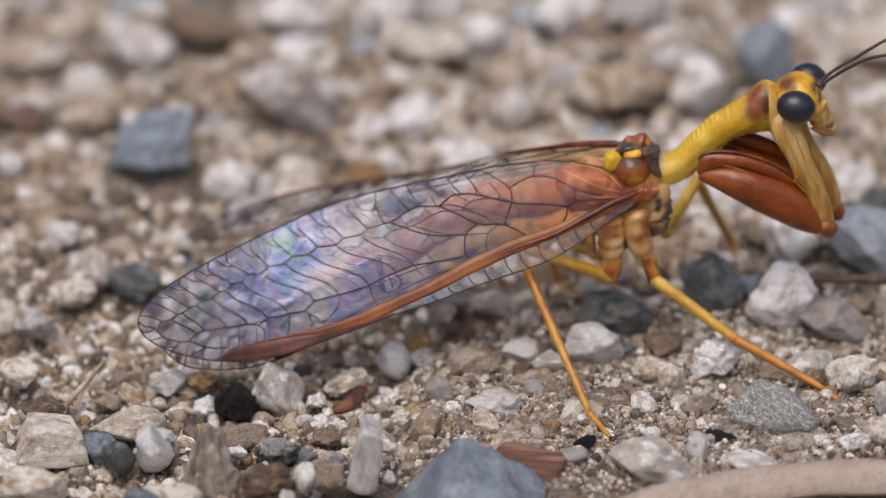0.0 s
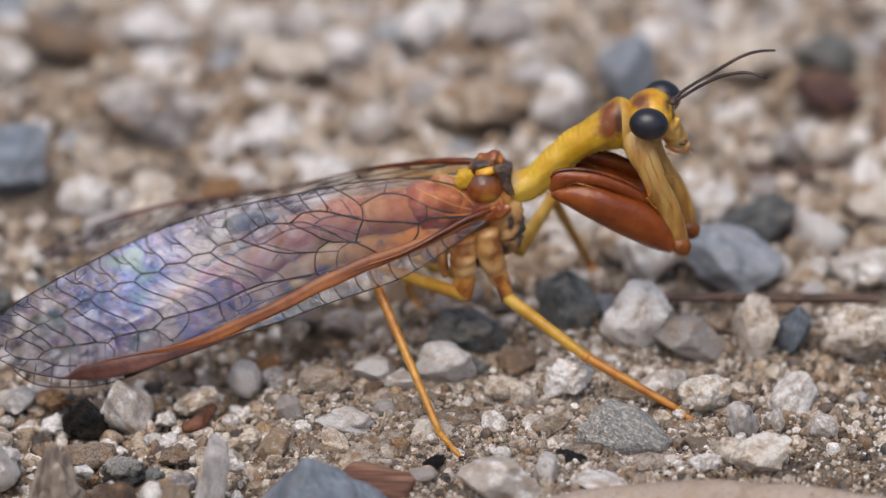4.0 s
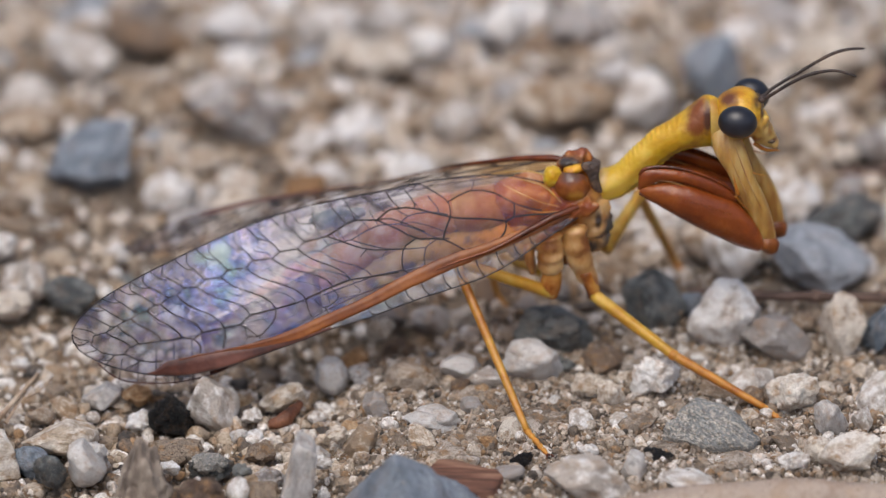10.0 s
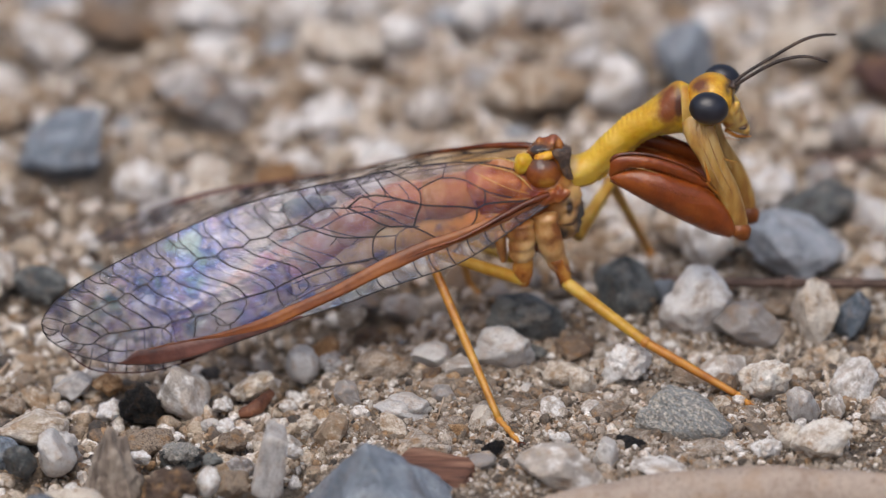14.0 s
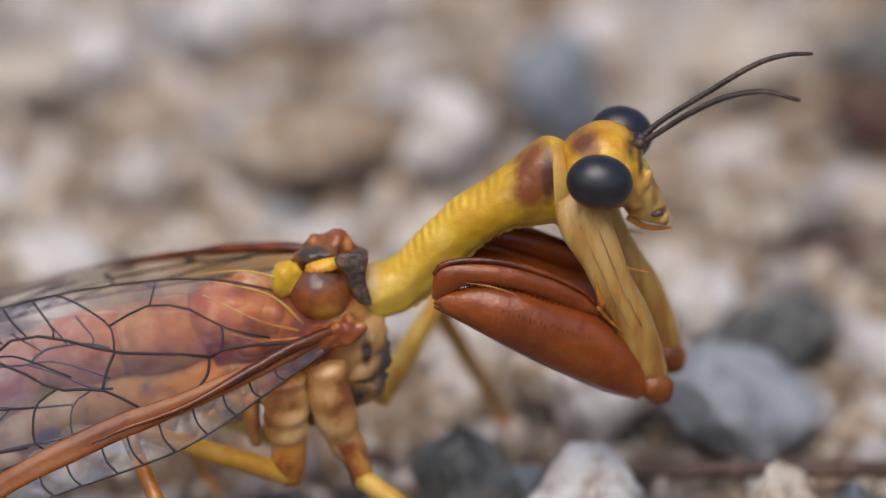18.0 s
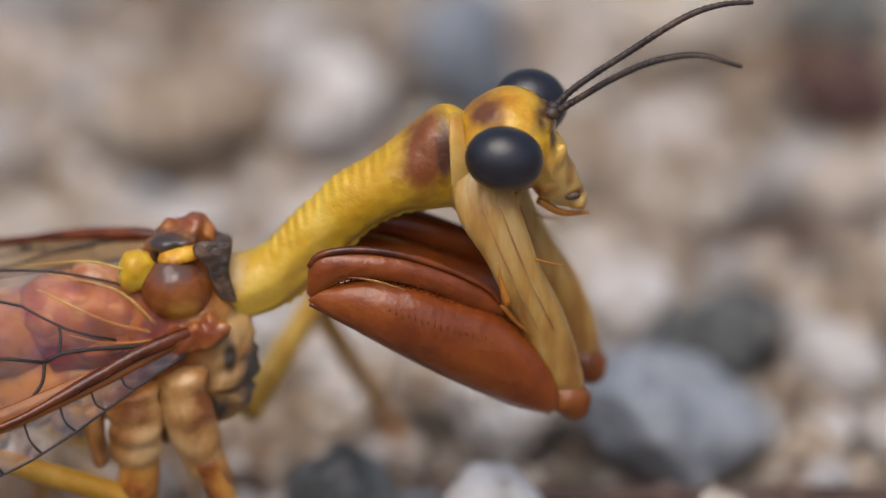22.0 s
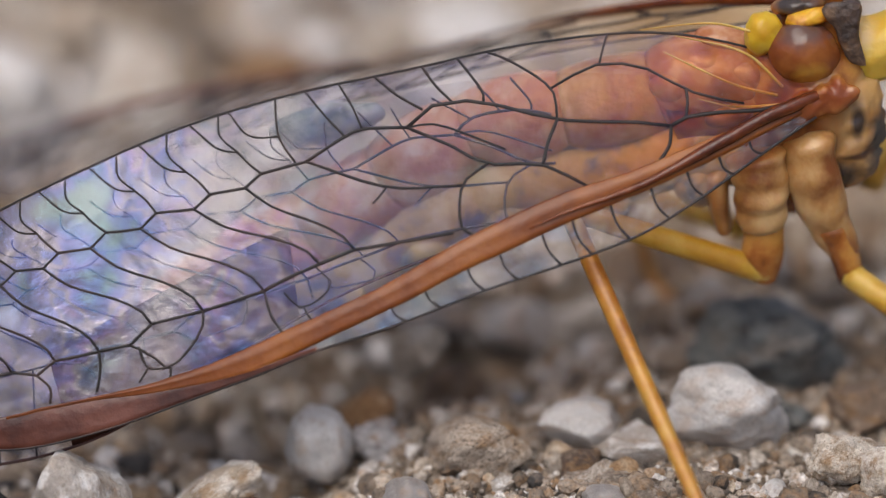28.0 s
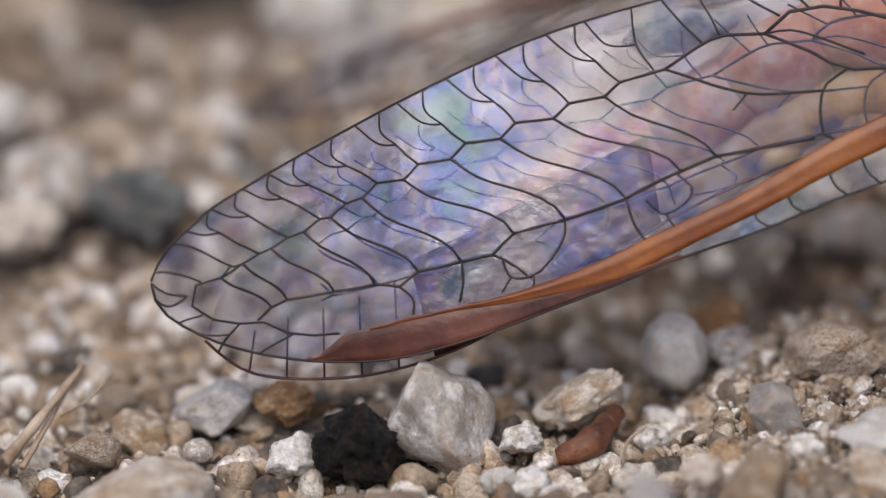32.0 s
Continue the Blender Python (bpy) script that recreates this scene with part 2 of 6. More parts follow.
grit_spread(GRIT)
grit_spread(SANDGRAIN)
SAND = stone("sandy_soil", [(0.4, (0.095, 0.068, 0.047)), (0.5, (0.16, 0.122, 0.089)), (0.6, (0.29, 0.24, 0.19))], (0.06, 0.045, 0.033), 0.56, 0.9, 0, 0.75, 1.2, False, 1000.0)
YELLOW = cuticle("yellow_cuticle", (0.54, 0.3, 0.012), (0.62, 0.385, 0.02), (0.7, 0.49, 0.07), 900, 0.35, 0.4)
PALE = cuticle("pale_straw_cuticle", (0.48, 0.23, 0.03), (0.57, 0.34, 0.075), (0.63, 0.44, 0.15), 900, 0.28, 0.45, 0.25, 3500)
ORANGE_YELLOW = cuticle("orange_yellow_cuticle", (0.36, 0.1, 0.008), (0.68, 0.34, 0.015), (0.76, 0.46, 0.03), 1500, 0.35, 0.3)
OLIVE = cuticle("olive_yellow_leg", (0.4, 0.2, 0.018), (0.5, 0.29, 0.03), (0.58, 0.38, 0.08), 900, 0.35, 0.4)
LEG = cuticle("amber_leg", (0.29, 0.105, 0.014), (0.46, 0.21, 0.028), (0.57, 0.33, 0.06), 700, 0.35, 0.4)
TIBIA = cuticle("orange_leg", (0.27, 0.085, 0.012), (0.43, 0.165, 0.02), (0.54, 0.26, 0.045), 700, 0.35, 0.35)
RUST = cuticle("rust_brown_femur", (0.17, 0.035, 0.006), (0.24, 0.055, 0.009), (0.31, 0.085, 0.014), 700, 0.28, 0.35, 0.45, 2500)
DARKRUST = cuticle("dark_rust_edge", (0.05, 0.012, 0.005), (0.12, 0.026, 0.006), (0.2, 0.05, 0.01), 800, 0.25, 0.05)
BROWN = cuticle("chestnut_band", (0.07, 0.02, 0.008), (0.16, 0.05, 0.013), (0.36, 0.15, 0.03), 1300, 0.3)
THORAX = cuticle("orange_brown_thorax", (0.13, 0.038, 0.01), (0.35, 0.12, 0.022), (0.56, 0.27, 0.06), 900, 0.18, 0.35, 0.2, 3500)
SHOULDER = patched(cuticle("amber_shoulder", (0.15, 0.035, 0.01), (0.22, 0.06, 0.015), (0.3, 0.1, 0.022), 800, 0.14, 0.25, 0.15, 3500), [((0.15, -0.5, -0.32), (0.34, 0.4, 0.34), (0.46, 0.22, 0.03)), ((0.0, -0.1, 0.6), (0.55, 0.6, 0.34), (0.13, 0.07, 0.05))])
HEAD = patched(cuticle("orange_yellow_head", (0.5, 0.22, 0.012), (0.62, 0.33, 0.018), (0.7, 0.43, 0.04), 1300, 0.32, 0.4, 0.35, 3000), [((1.15, -0.2, -0.85), (0.8, 1.0, 1.0), (0.55, 0.36, 0.12)), ((-0.42, -0.25, 0.62), (0.42, 0.6, 0.36), (0.15, 0.05, 0.018)), ((0.62, -0.15, 0.45), (0.4, 0.75, 0.26), (0.06, 0.025, 0.014)), ((0.85, -0.4, 0.15), (0.1, 0.5, 0.4), (0.1, 0.04, 0.016)), ((-0.55, -0.2, -0.1), (0.25, 0.9, 0.5), (0.55, 0.36, 0.1)),
                                                                                                                                       ((0.6, -0.7, -0.95), (0.34, 0.5, 0.18), (0.36, 0.14, 0.03)), ((1.3, -0.4, -1.1), (0.2, 0.5, 0.1), (0.16, 0.06, 0.02)), ((1.2, -0.4, -0.5), (0.1, 0.5, 0.4), (0.42, 0.22, 0.06))])
NECK = patched(cuticle("yellow_neck", (0.55, 0.31, 0.013), (0.63, 0.39, 0.025), (0.7, 0.48, 0.075), 600, 0.38, 0.5, 0.5, 2500), [((3.42, -0.6, 3.15), (0.62, 1.0, 0.95), (0.22, 0.065, 0.015)), ((3.88, -0.6, 3.1), (0.16, 0.9, 0.7), (0.09, 0.03, 0.014)), ((3.1, -0.4, 3.45), (0.28, 0.7, 0.4), (0.14, 0.045, 0.018)), ((-0.3, -0.5, 0.6), (0.3, 0.9, 0.5), (0.62, 0.42, 0.16))])
COXAPALE = cuticle("mottled_straw_coxa", (0.3, 0.13, 0.03), (0.5, 0.29, 0.075), (0.6, 0.42, 0.17), 700, 0.3, 0.45, 0.4, 3000, (1.8, 1.2, 0.4))
THORAXMIX = patched(cuticle("orange_brown_thorax", (0.13, 0.038, 0.01), (0.33, 0.11, 0.022), (0.54, 0.26, 0.06), 900, 0.22, 0.4, 0.3, 3000), [((1.03, -0.9, -0.74), (0.62, 0.9, 1.25), (0.4, 0.23, 0.09)), ((0.3, -1.25, 0.2), (0.75, 0.5, 0.3), (0.26, 0.07, 0.02)), ((0.62, -1.25, 0.36), (0.5, 0.5, 0.3), (0.25, 0.065, 0.02)), ((1.26, -0.5, 0.1), (0.42, 0.6, 0.4), (0.56, 0.37, 0.16)), ((1.1, -1.1, -0.34), (0.15, 0.7, 0.36), (0.06, 0.04, 0.03)), ((1.58, -0.8, -0.9), (0.34, 0.8, 0.85), (0.07, 0.062, 0.055)),
                                                                                                                                                                 ((0.75, -1.1, -1.55), (0.42, 0.8, 0.4), (0.045, 0.032, 0.026)), ((1.1, -1.1, -1.05), (0.4, 0.7, 0.09), (0.1, 0.05, 0.03)), ((-0.05, -0.45, 1.9), (0.7, 0.5, 0.2), (0.06, 0.045, 0.038)), ((0.35, 0.1, 2.2), (0.7, 0.6, 0.2), (0.27, 0.08, 0.03))])
BLACKISH = cuticle("blackish_plate", (0.03, 0.02, 0.016), (0.085, 0.055, 0.042), (0.24, 0.15, 0.09), 1800, 0.5, 0.15, 0.6)
BELLY = cuticle("pinkish_abdomen", (0.5, 0.2, 0.11), (0.64, 0.32, 0.19), (0.76, 0.56, 0.4), 1300, 0.35, 0.25, 0.5, 3500)
TANPLATE = cuticle("amber_tan_plate", (0.36, 0.16, 0.07), (0.5, 0.3, 0.14), (0.7, 0.5, 0.3), 1000, 0.3, 0.25, 0.4, 3200)
BELLYTAN = cuticle("blotched_tan_belly", (0.2, 0.22, 0.3), (0.6, 0.42, 0.2), (0.76, 0.62, 0.42), 1100, 0.4, 0.2, 0.4, 3500)
PLEURA = cuticle("blue_grey_skin", (0.1, 0.11, 0.16), (0.18, 0.19, 0.26), (0.32, 0.3, 0.34), 900, 0.35, 0.1)
AMBER = cuticle("glossy_amber_lobe", (0.26, 0.075, 0.02), (0.42, 0.16, 0.06), (0.6, 0.34, 0.2), 900, 0.12, 0.35, 0.2, 3000)
COXA = cuticle("tan_coxa", (0.24, 0.085, 0.025), (0.42, 0.22, 0.075), (0.54, 0.35, 0.16), 800, 0.32, 0.4, 0.4, 2500)
VEIN = cuticle("black_vein", (0.012, 0.01, 0.01), (0.022, 0.016, 0.014), (0.05, 0.03, 0.025), 900, 0.6, 0)
HINDVEIN = cuticle("brown_hind_vein", (0.03, 0.024, 0.03), (0.05, 0.04, 0.05), (0.08, 0.06, 0.07), 900, 0.4, 0)
COSTA = cuticle("orange_wing_vein", (0.1, 0.024, 0.004), (0.19, 0.05, 0.006), (0.28, 0.088, 0.011), 500, 0.4, 0.15, 0.3, 2500)
STIGMA = cuticle("red_brown_stigma", (0.05, 0.015, 0.01), (0.092, 0.028, 0.017), (0.145, 0.05, 0.032), 900, 0.4, 0.05)
ANTENNA = cuticle("dark_antenna", (0.02, 0.012, 0.01), (0.04, 0.025, 0.02), (0.1, 0.06, 0.04), 1500, 0.5, 0)
WOOD = cuticle("reddish_wood", (0.045, 0.02, 0.013), (0.15, 0.066, 0.04), (0.26, 0.14, 0.09), 1300, 0.75, 0, 1.0, 2500, (0.15, 2.2, 2.6))
BARK = cuticle("grey_brown_bark", (0.11, 0.084, 0.066), (0.25, 0.2, 0.16), (0.38, 0.32, 0.26), 900, 0.85, 0, 0.9, 3000, (1.5, 1.5, 0.4))
TWIG = cuticle("dark_twig", (0.05, 0.028, 0.02), (0.1, 0.058, 0.042), (0.2, 0.13, 0.1), 900, 0.7, 0, 0.6, 3000, (0.4, 2, 2))
LEAF = stone("dry_leaf", [(0.4, (0.24, 0.17, 0.13)), (0.5, (0.32, 0.24, 0.19)), (0.6, (0.4, 0.32, 0.26))], (0.1, 0.07, 0.055), 0.6, 0.6, 0, 0.3, 0.9, False, 1000.0, grainy=0.4, stain=0.3)
STRAW = cuticle("straw_fibre", (0.2, 0.13, 0.08), (0.36, 0.26, 0.18), (0.55, 0.44, 0.33), 900, 0.6, 0)


def eye_material():
    m, n, k, p = material("compound_eye")
    p.inputs["Base Color"].default_value = (0.02, 0.022, 0.03, 1)
    p.inputs["Roughness"].default_value = 0.36
    p.inputs["Coat Weight"].default_value = 0.35
    p.inputs["Coat Roughness"].default_value = 0.22
    tc = n.new("ShaderNodeTexCoord")
    v = node(n, "ShaderNodeTexVoronoi", Scale=22000)
    a = node(n, "ShaderNodeTexNoise", Scale=900, Detail=2.0)
    r = ramp(n, [(0.35, (0.008, 0.008, 0.011)), (0.65, (0.018, 0.018, 0.027))])
    k.new(tc.outputs["Object"], v.inputs["Vector"]), k.new(tc.outputs["Object"], a.inputs["Vector"])
    k.new(a.outputs[0], r.inputs[0]), k.new(r.outputs[0], p.inputs["Base Color"])
    bp = node(n, "ShaderNodeBump", Strength=0.25, Distance=0.00002)
    k.new(v.outputs["Distance"], bp.inputs["Height"]), k.new(bp.outputs[0], p.inputs["Normal"])
    return m


def wing_material(name, film_share, clear):
    """Clear crinkled membrane: its film's lilac, blue and green sheen is painted into the gloss; smoky amber towards
    the root.
    """
    m, n, k, p = material(name)
    n.remove(p)
    tc = n.new("ShaderNodeTexCoord")
    a = node(n, "ShaderNodeTexNoise", Scale=620, Detail=3.0, Roughness=0.6, Distortion=0.3)
    c = node(n, "ShaderNodeTexNoise", Scale=330, Detail=3.0)
    b = node(n, "ShaderNodeTexNoise", Scale=2200, Detail=4.0)
    place = node(n, "ShaderNodeMapping", Location=(0.0137, 0.0052, 0.0091))
    k.new(tc.outputs["Object"], place.inputs[0])
    for t in (a, b, c):
        k.new(place.outputs[0], t.inputs["Vector"])
    # painted sky sheen: noise picks the gloss colour
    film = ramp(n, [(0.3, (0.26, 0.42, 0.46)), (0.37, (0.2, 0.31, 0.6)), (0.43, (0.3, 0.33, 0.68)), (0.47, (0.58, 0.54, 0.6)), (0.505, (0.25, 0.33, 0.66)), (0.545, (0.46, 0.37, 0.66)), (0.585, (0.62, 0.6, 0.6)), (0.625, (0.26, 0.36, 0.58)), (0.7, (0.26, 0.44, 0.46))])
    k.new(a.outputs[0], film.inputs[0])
    xyz = n.new("ShaderNodeSeparateXYZ")
    k.new(tc.outputs["Object"], xyz.inputs[0])
    wob = n.new("ShaderNodeMath")
    wob.operation, wob.inputs[1].default_value = "MULTIPLY_ADD", 0.004
    k.new(c.outputs[0], wob.inputs[0]), k.new(xyz.outputs[0], wob.inputs[2])
    root = node(n, "ShaderNodeMapRange")
    for key, v in zip(("From Min", "From Max", "To Min", "To Max"), (-0.006, 0.0005, 0.0, 1.0)):
        root.inputs[key].default_value = v
    k.new(wob.outputs[0], root.inputs[0])
    tint = n.new("ShaderNodeMix")
    tint.data_type = "RGBA"
    tint.inputs[6].default_value, tint.inputs[7].default_value = (clear, clear * 1.005, clear * 1.05, 1), (0.95, 0.74, 0.46, 1)
    k.new(root.outputs[0], tint.inputs[0])
    t = n.new("ShaderNodeBsdfTransparent")
    k.new(tint.outputs[2], t.inputs[0])
    g = node(n, "ShaderNodeBsdfGlossy", Roughness=0.42)
    # fold only paints a pale band of sheen across the wing behind the end of the abdomen
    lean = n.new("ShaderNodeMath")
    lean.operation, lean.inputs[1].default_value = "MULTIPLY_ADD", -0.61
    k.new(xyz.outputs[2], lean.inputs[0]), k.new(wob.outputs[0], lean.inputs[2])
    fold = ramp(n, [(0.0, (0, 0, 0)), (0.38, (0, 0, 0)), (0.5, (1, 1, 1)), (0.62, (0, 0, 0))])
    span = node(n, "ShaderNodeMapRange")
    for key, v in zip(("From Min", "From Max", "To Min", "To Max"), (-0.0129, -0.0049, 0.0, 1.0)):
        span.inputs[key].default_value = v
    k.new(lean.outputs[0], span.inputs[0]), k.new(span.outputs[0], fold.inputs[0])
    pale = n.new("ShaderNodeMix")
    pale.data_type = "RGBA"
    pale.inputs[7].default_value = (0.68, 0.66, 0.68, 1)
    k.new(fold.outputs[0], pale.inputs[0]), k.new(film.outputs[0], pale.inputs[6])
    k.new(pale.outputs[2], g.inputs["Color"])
    bp = node(n, "ShaderNodeBump", Strength=0.65, Distance=0.00015)
    k.new(b.outputs[0], bp.inputs["Height"]), k.new(bp.outputs[0], g.inputs["Normal"])
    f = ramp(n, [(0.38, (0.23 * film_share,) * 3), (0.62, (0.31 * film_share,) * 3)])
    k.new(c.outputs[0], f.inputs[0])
    # the painted sheen is strengthened towards the tip and the lower edge
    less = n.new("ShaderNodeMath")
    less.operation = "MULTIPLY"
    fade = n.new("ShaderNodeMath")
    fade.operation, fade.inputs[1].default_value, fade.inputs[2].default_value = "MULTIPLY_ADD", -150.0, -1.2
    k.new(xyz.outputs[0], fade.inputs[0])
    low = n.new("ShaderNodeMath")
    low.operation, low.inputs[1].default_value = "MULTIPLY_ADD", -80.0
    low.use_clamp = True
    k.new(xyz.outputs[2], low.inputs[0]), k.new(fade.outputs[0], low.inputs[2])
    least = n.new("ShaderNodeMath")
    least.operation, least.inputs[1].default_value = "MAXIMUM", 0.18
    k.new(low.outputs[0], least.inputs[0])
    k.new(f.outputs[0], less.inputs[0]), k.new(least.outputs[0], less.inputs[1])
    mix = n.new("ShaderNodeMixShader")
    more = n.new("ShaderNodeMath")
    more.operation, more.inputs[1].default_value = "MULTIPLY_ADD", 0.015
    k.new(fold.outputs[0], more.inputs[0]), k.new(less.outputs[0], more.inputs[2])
    k.new(more.outputs[0], mix.inputs[0]), k.new(t.outputs[0], mix.inputs[1]), k.new(g.outputs[0], mix.inputs[2])
    k.new(mix.outputs[0], n["Material Output"].inputs["Surface"])
    return m


def strip_material():
    """The stiff glassy strip along the leading edge: clear, with whitish and blue sky sheen painted into its gloss."""
    m, n, k, p = material("leading_strip_sheen")
    n.remove(p)
    tc = n.new("ShaderNodeTexCoord")
    a = node(n, "ShaderNodeTexNoise", Scale=700, Detail=3.0, Roughness=0.6)
    b = node(n, "ShaderNodeTexNoise", Scale=5200, Detail=4.0)
    k.new(tc.outputs["Object"], a.inputs["Vector"]), k.new(tc.outputs["Object"], b.inputs["Vector"])
    colour = ramp(n, [(0.36, (0.24, 0.42, 0.66)), (0.47, (0.55, 0.64, 0.75)), (0.54, (0.85, 0.84, 0.8)), (0.64, (0.28, 0.46, 0.7))])
    share = ramp(n, [(0.36, (0.16,) * 3), (0.5, (0.06,) * 3), (0.64, (0.14,) * 3)])
    k.new(a.outputs[0], colour.inputs[0]), k.new(a.outputs[0], share.inputs[0])
    t = node(n, "ShaderNodeBsdfTransparent", Color=(0.93, 0.93, 0.92, 1))
    g = node(n, "ShaderNodeBsdfGlossy", Roughness=0.4)
    bp = node(n, "ShaderNodeBump", Strength=0.7, Distance=0.0001)
    k.new(b.outputs[0], bp.inputs["Height"]), k.new(bp.outputs[0], g.inputs["Normal"])
    k.new(colour.outputs[0], g.inputs["Color"])
    mix = n.new("ShaderNodeMixShader")
    k.new(share.outputs[0], mix.inputs[0]), k.new(t.outputs[0], mix.inputs[1]), k.new(g.outputs[0], mix.inputs[2])
    k.new(mix.outputs[0], n["Material Output"].inputs["Surface"])
    return m


STRIP = strip_material()
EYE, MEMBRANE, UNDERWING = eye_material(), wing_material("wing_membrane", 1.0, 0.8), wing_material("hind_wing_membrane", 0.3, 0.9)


# ---- mesh helpers ----
def mesh(name, verts, faces, mat, smooth=True, scale=MM):
    me = bpy.data.meshes.new(name)
    me.from_pydata([tuple(c * scale for c in v) for v in verts], [], faces)
    me.materials.append(mat)
    if smooth:
        me.polygons.foreach_set("use_smooth", [True] * len(me.polygons))
    me.update()
    return me


def part(name, shape, mat, parent=None, label="", origin=(0, 0, 0), smooth=True):
    """One mesh object from (verts, faces) in millimetres; origin: where its own zero lies."""
    verts, faces = shape
    o = Vector(origin)
    ob = new(name, mesh(name, [Vector(v) - o for v in verts], faces, mat, smooth))
    ob.location = o * MM
    if parent is not None:
        ob.parent = parent
        at, up = Vector(), parent
        while up is not None:
            at, up = at + up.location, up.parent
        ob.location = o * MM - at
    return tagged(ob, label)


def fused(ob, size=0.04, rounds=5):
    """Melt overlapping pieces of one part into a single skin; size: the detail kept, in millimetres."""
    melt = ob.modifiers.new("melt", "REMESH")
    melt.mode, melt.voxel_size, melt.use_smooth_shade = "VOXEL", size * MM, True
    even = ob.modifiers.new("even", "SMOOTH")
    even.factor, even.iterations = 0.5, rounds
    return ob


def join(*shapes):
    verts, faces = [], []
    for v, f in shapes:
        base = len(verts)
        verts += [Vector(p) for p in v]
        faces += [[i + base for i in q] for q in f]
    return verts, faces


def curve(points, n):
    """n points evenly along a smooth line through the given ones (any number of values each)."""
    p = np.array(points, float)
    if len(p) > 2:
        q = np.vstack([2 * p[0] - p[1], p, 2 * p[-1] - p[-2]])
        out = []
        for i in range(1, len(q) - 2):
            for t in np.linspace(0, 1, 12, endpoint=False):
                a, b, c, d = q[i - 1], q[i], q[i + 1], q[i + 2]
                out.append(0.5 * (2 * b + (c - a) * t + (2 * a - 5 * b + 4 * c - d) * t * t + (3 * b - a - 3 * c + d) * t ** 3))
        p = np.array(out + [q[-2]])
    way = np.r_[0, np.cumsum(np.linalg.norm(np.diff(p[:, :3], axis=0), axis=1))]
    at = np.linspace(0, way[-1], n)
    return np.stack([np.interp(at, way, p[:, i]) for i in range(p.shape[1])], 1)


def rings(loops):
    """Skin over closed loops of equal length, capped at both ends."""
    m = len(loops[0])
    verts = [Vector(v) for loop in loops for v in loop]
    faces = [[i * m + j, i * m + (j + 1) % m, (i + 1) * m + (j + 1) % m, (i + 1) * m + j] for i in range(len(loops) - 1) for j in range(m)]
    for k, flip in ((0, True), (len(loops) - 1, False)):
        c = len(verts)
        verts.append(sum((Vector(v) for v in loops[k]), Vector()) / m)
        for j in range(m):
            a, b = k * m + j, k * m + (j + 1) % m
            faces.append([b, a, c] if flip else [a, b, c])
    return verts, faces


def tube(points, radii, n=24, m=10, squash=1.0, bumps=0, depth=0.0):
    """A round rod along points; radii at its control points; bumps: ringed swellings."""
    p = curve([(*a, r) for a, r in zip(points, radii)] if hasattr(radii, "__len__") else [(*a, radii) for a in points], n)
    side, loops = None, []
    for i in range(n):
        d = Vector(p[min(i + 1, n - 1), :3] - p[max(i - 1, 0), :3]).normalized()
        side = d.cross(Vector((0.1, 1, 0.2))).normalized() if side is None else (side - d * side.dot(d)).normalized()
        up = d.cross(side)
        r = p[i, 3] * (1 + depth * math.sin(2 * math.pi * bumps * i / (n - 1)))
        loops.append([Vector(p[i, :3]) + (side * math.cos(a) + up * math.sin(a) * squash) * r for a in (2 * math.pi * j / m for j in range(m))])
    return rings(loops)


def blade(top, bottom, thick, n=24, m=16, lift=None, ends=0.07):
    """A body between two outlines, rounded sideways (along y) by thick, given at its control stations."""
    a, b = curve(top, n), curve(bottom, n)
    h = np.interp(np.linspace(0, 1, n), np.linspace(0, 1, len(thick)), thick)
    loops = []
    for i in range(n):
        t, u = Vector(a[i, :3]), Vector(b[i, :3])
        c, r = (t + u) / 2, (t - u) / 2
        r = r * math.sqrt(max(0.35, 1 - (0.36 * h[i] / max(r.length, 1e-6)) ** 2))
        q = min(i, n - 1 - i) / (n - 1)
        close = math.sqrt(max(0.0, 1 - (1 - q / ends) ** 2)) * 0.9 + 0.1 if q < ends else 1.0
        loop = []
        for j in range(m):
            w = 2 * math.pi * j / m
            k = close * (1.0 if lift is None else 1 + lift(i / (n - 1), w))
            loop.append(c + (r * math.cos(w) + Vector((0, -h[i], 0)) * math.sin(w)) * k)
        loops.append(loop)
    return rings(loops)


def ball(c, r, turn=(0, 0, 0), m=24, n=14, lump=0.0):
    e = Euler([radians(a) for a in turn]).to_matrix()
    loops = []
    for i in range(1, n):
        w = math.pi * i / n
        loops.append([Vector(c) + e @ Vector((r[0] * math.sin(w) * math.cos(q), r[1] * math.sin(w) * math.sin(q), r[2] * math.cos(w))) for q in (2 * math.pi * j / m for j in range(m))])
    v, f = rings(loops)
    v[-2] = Vector(c) + e @ Vector((0, 0, r[2]))
    v[-1] = Vector(c) + e @ Vector((0, 0, -r[2]))
    if lump:
        v = [Vector(c) + (p - Vector(c)) * (1 + lump * (noise.noise(p * 2.2) + 0.5 * noise.noise(p * 5.5))) for p in v]
    return v, [list(reversed(q)) for q in f]


# ---- ground ----
def soft(a, b, x):
    t = min(1, max(0, (x - a) / (b - a)))
    return t * t * (3 - 2 * t)


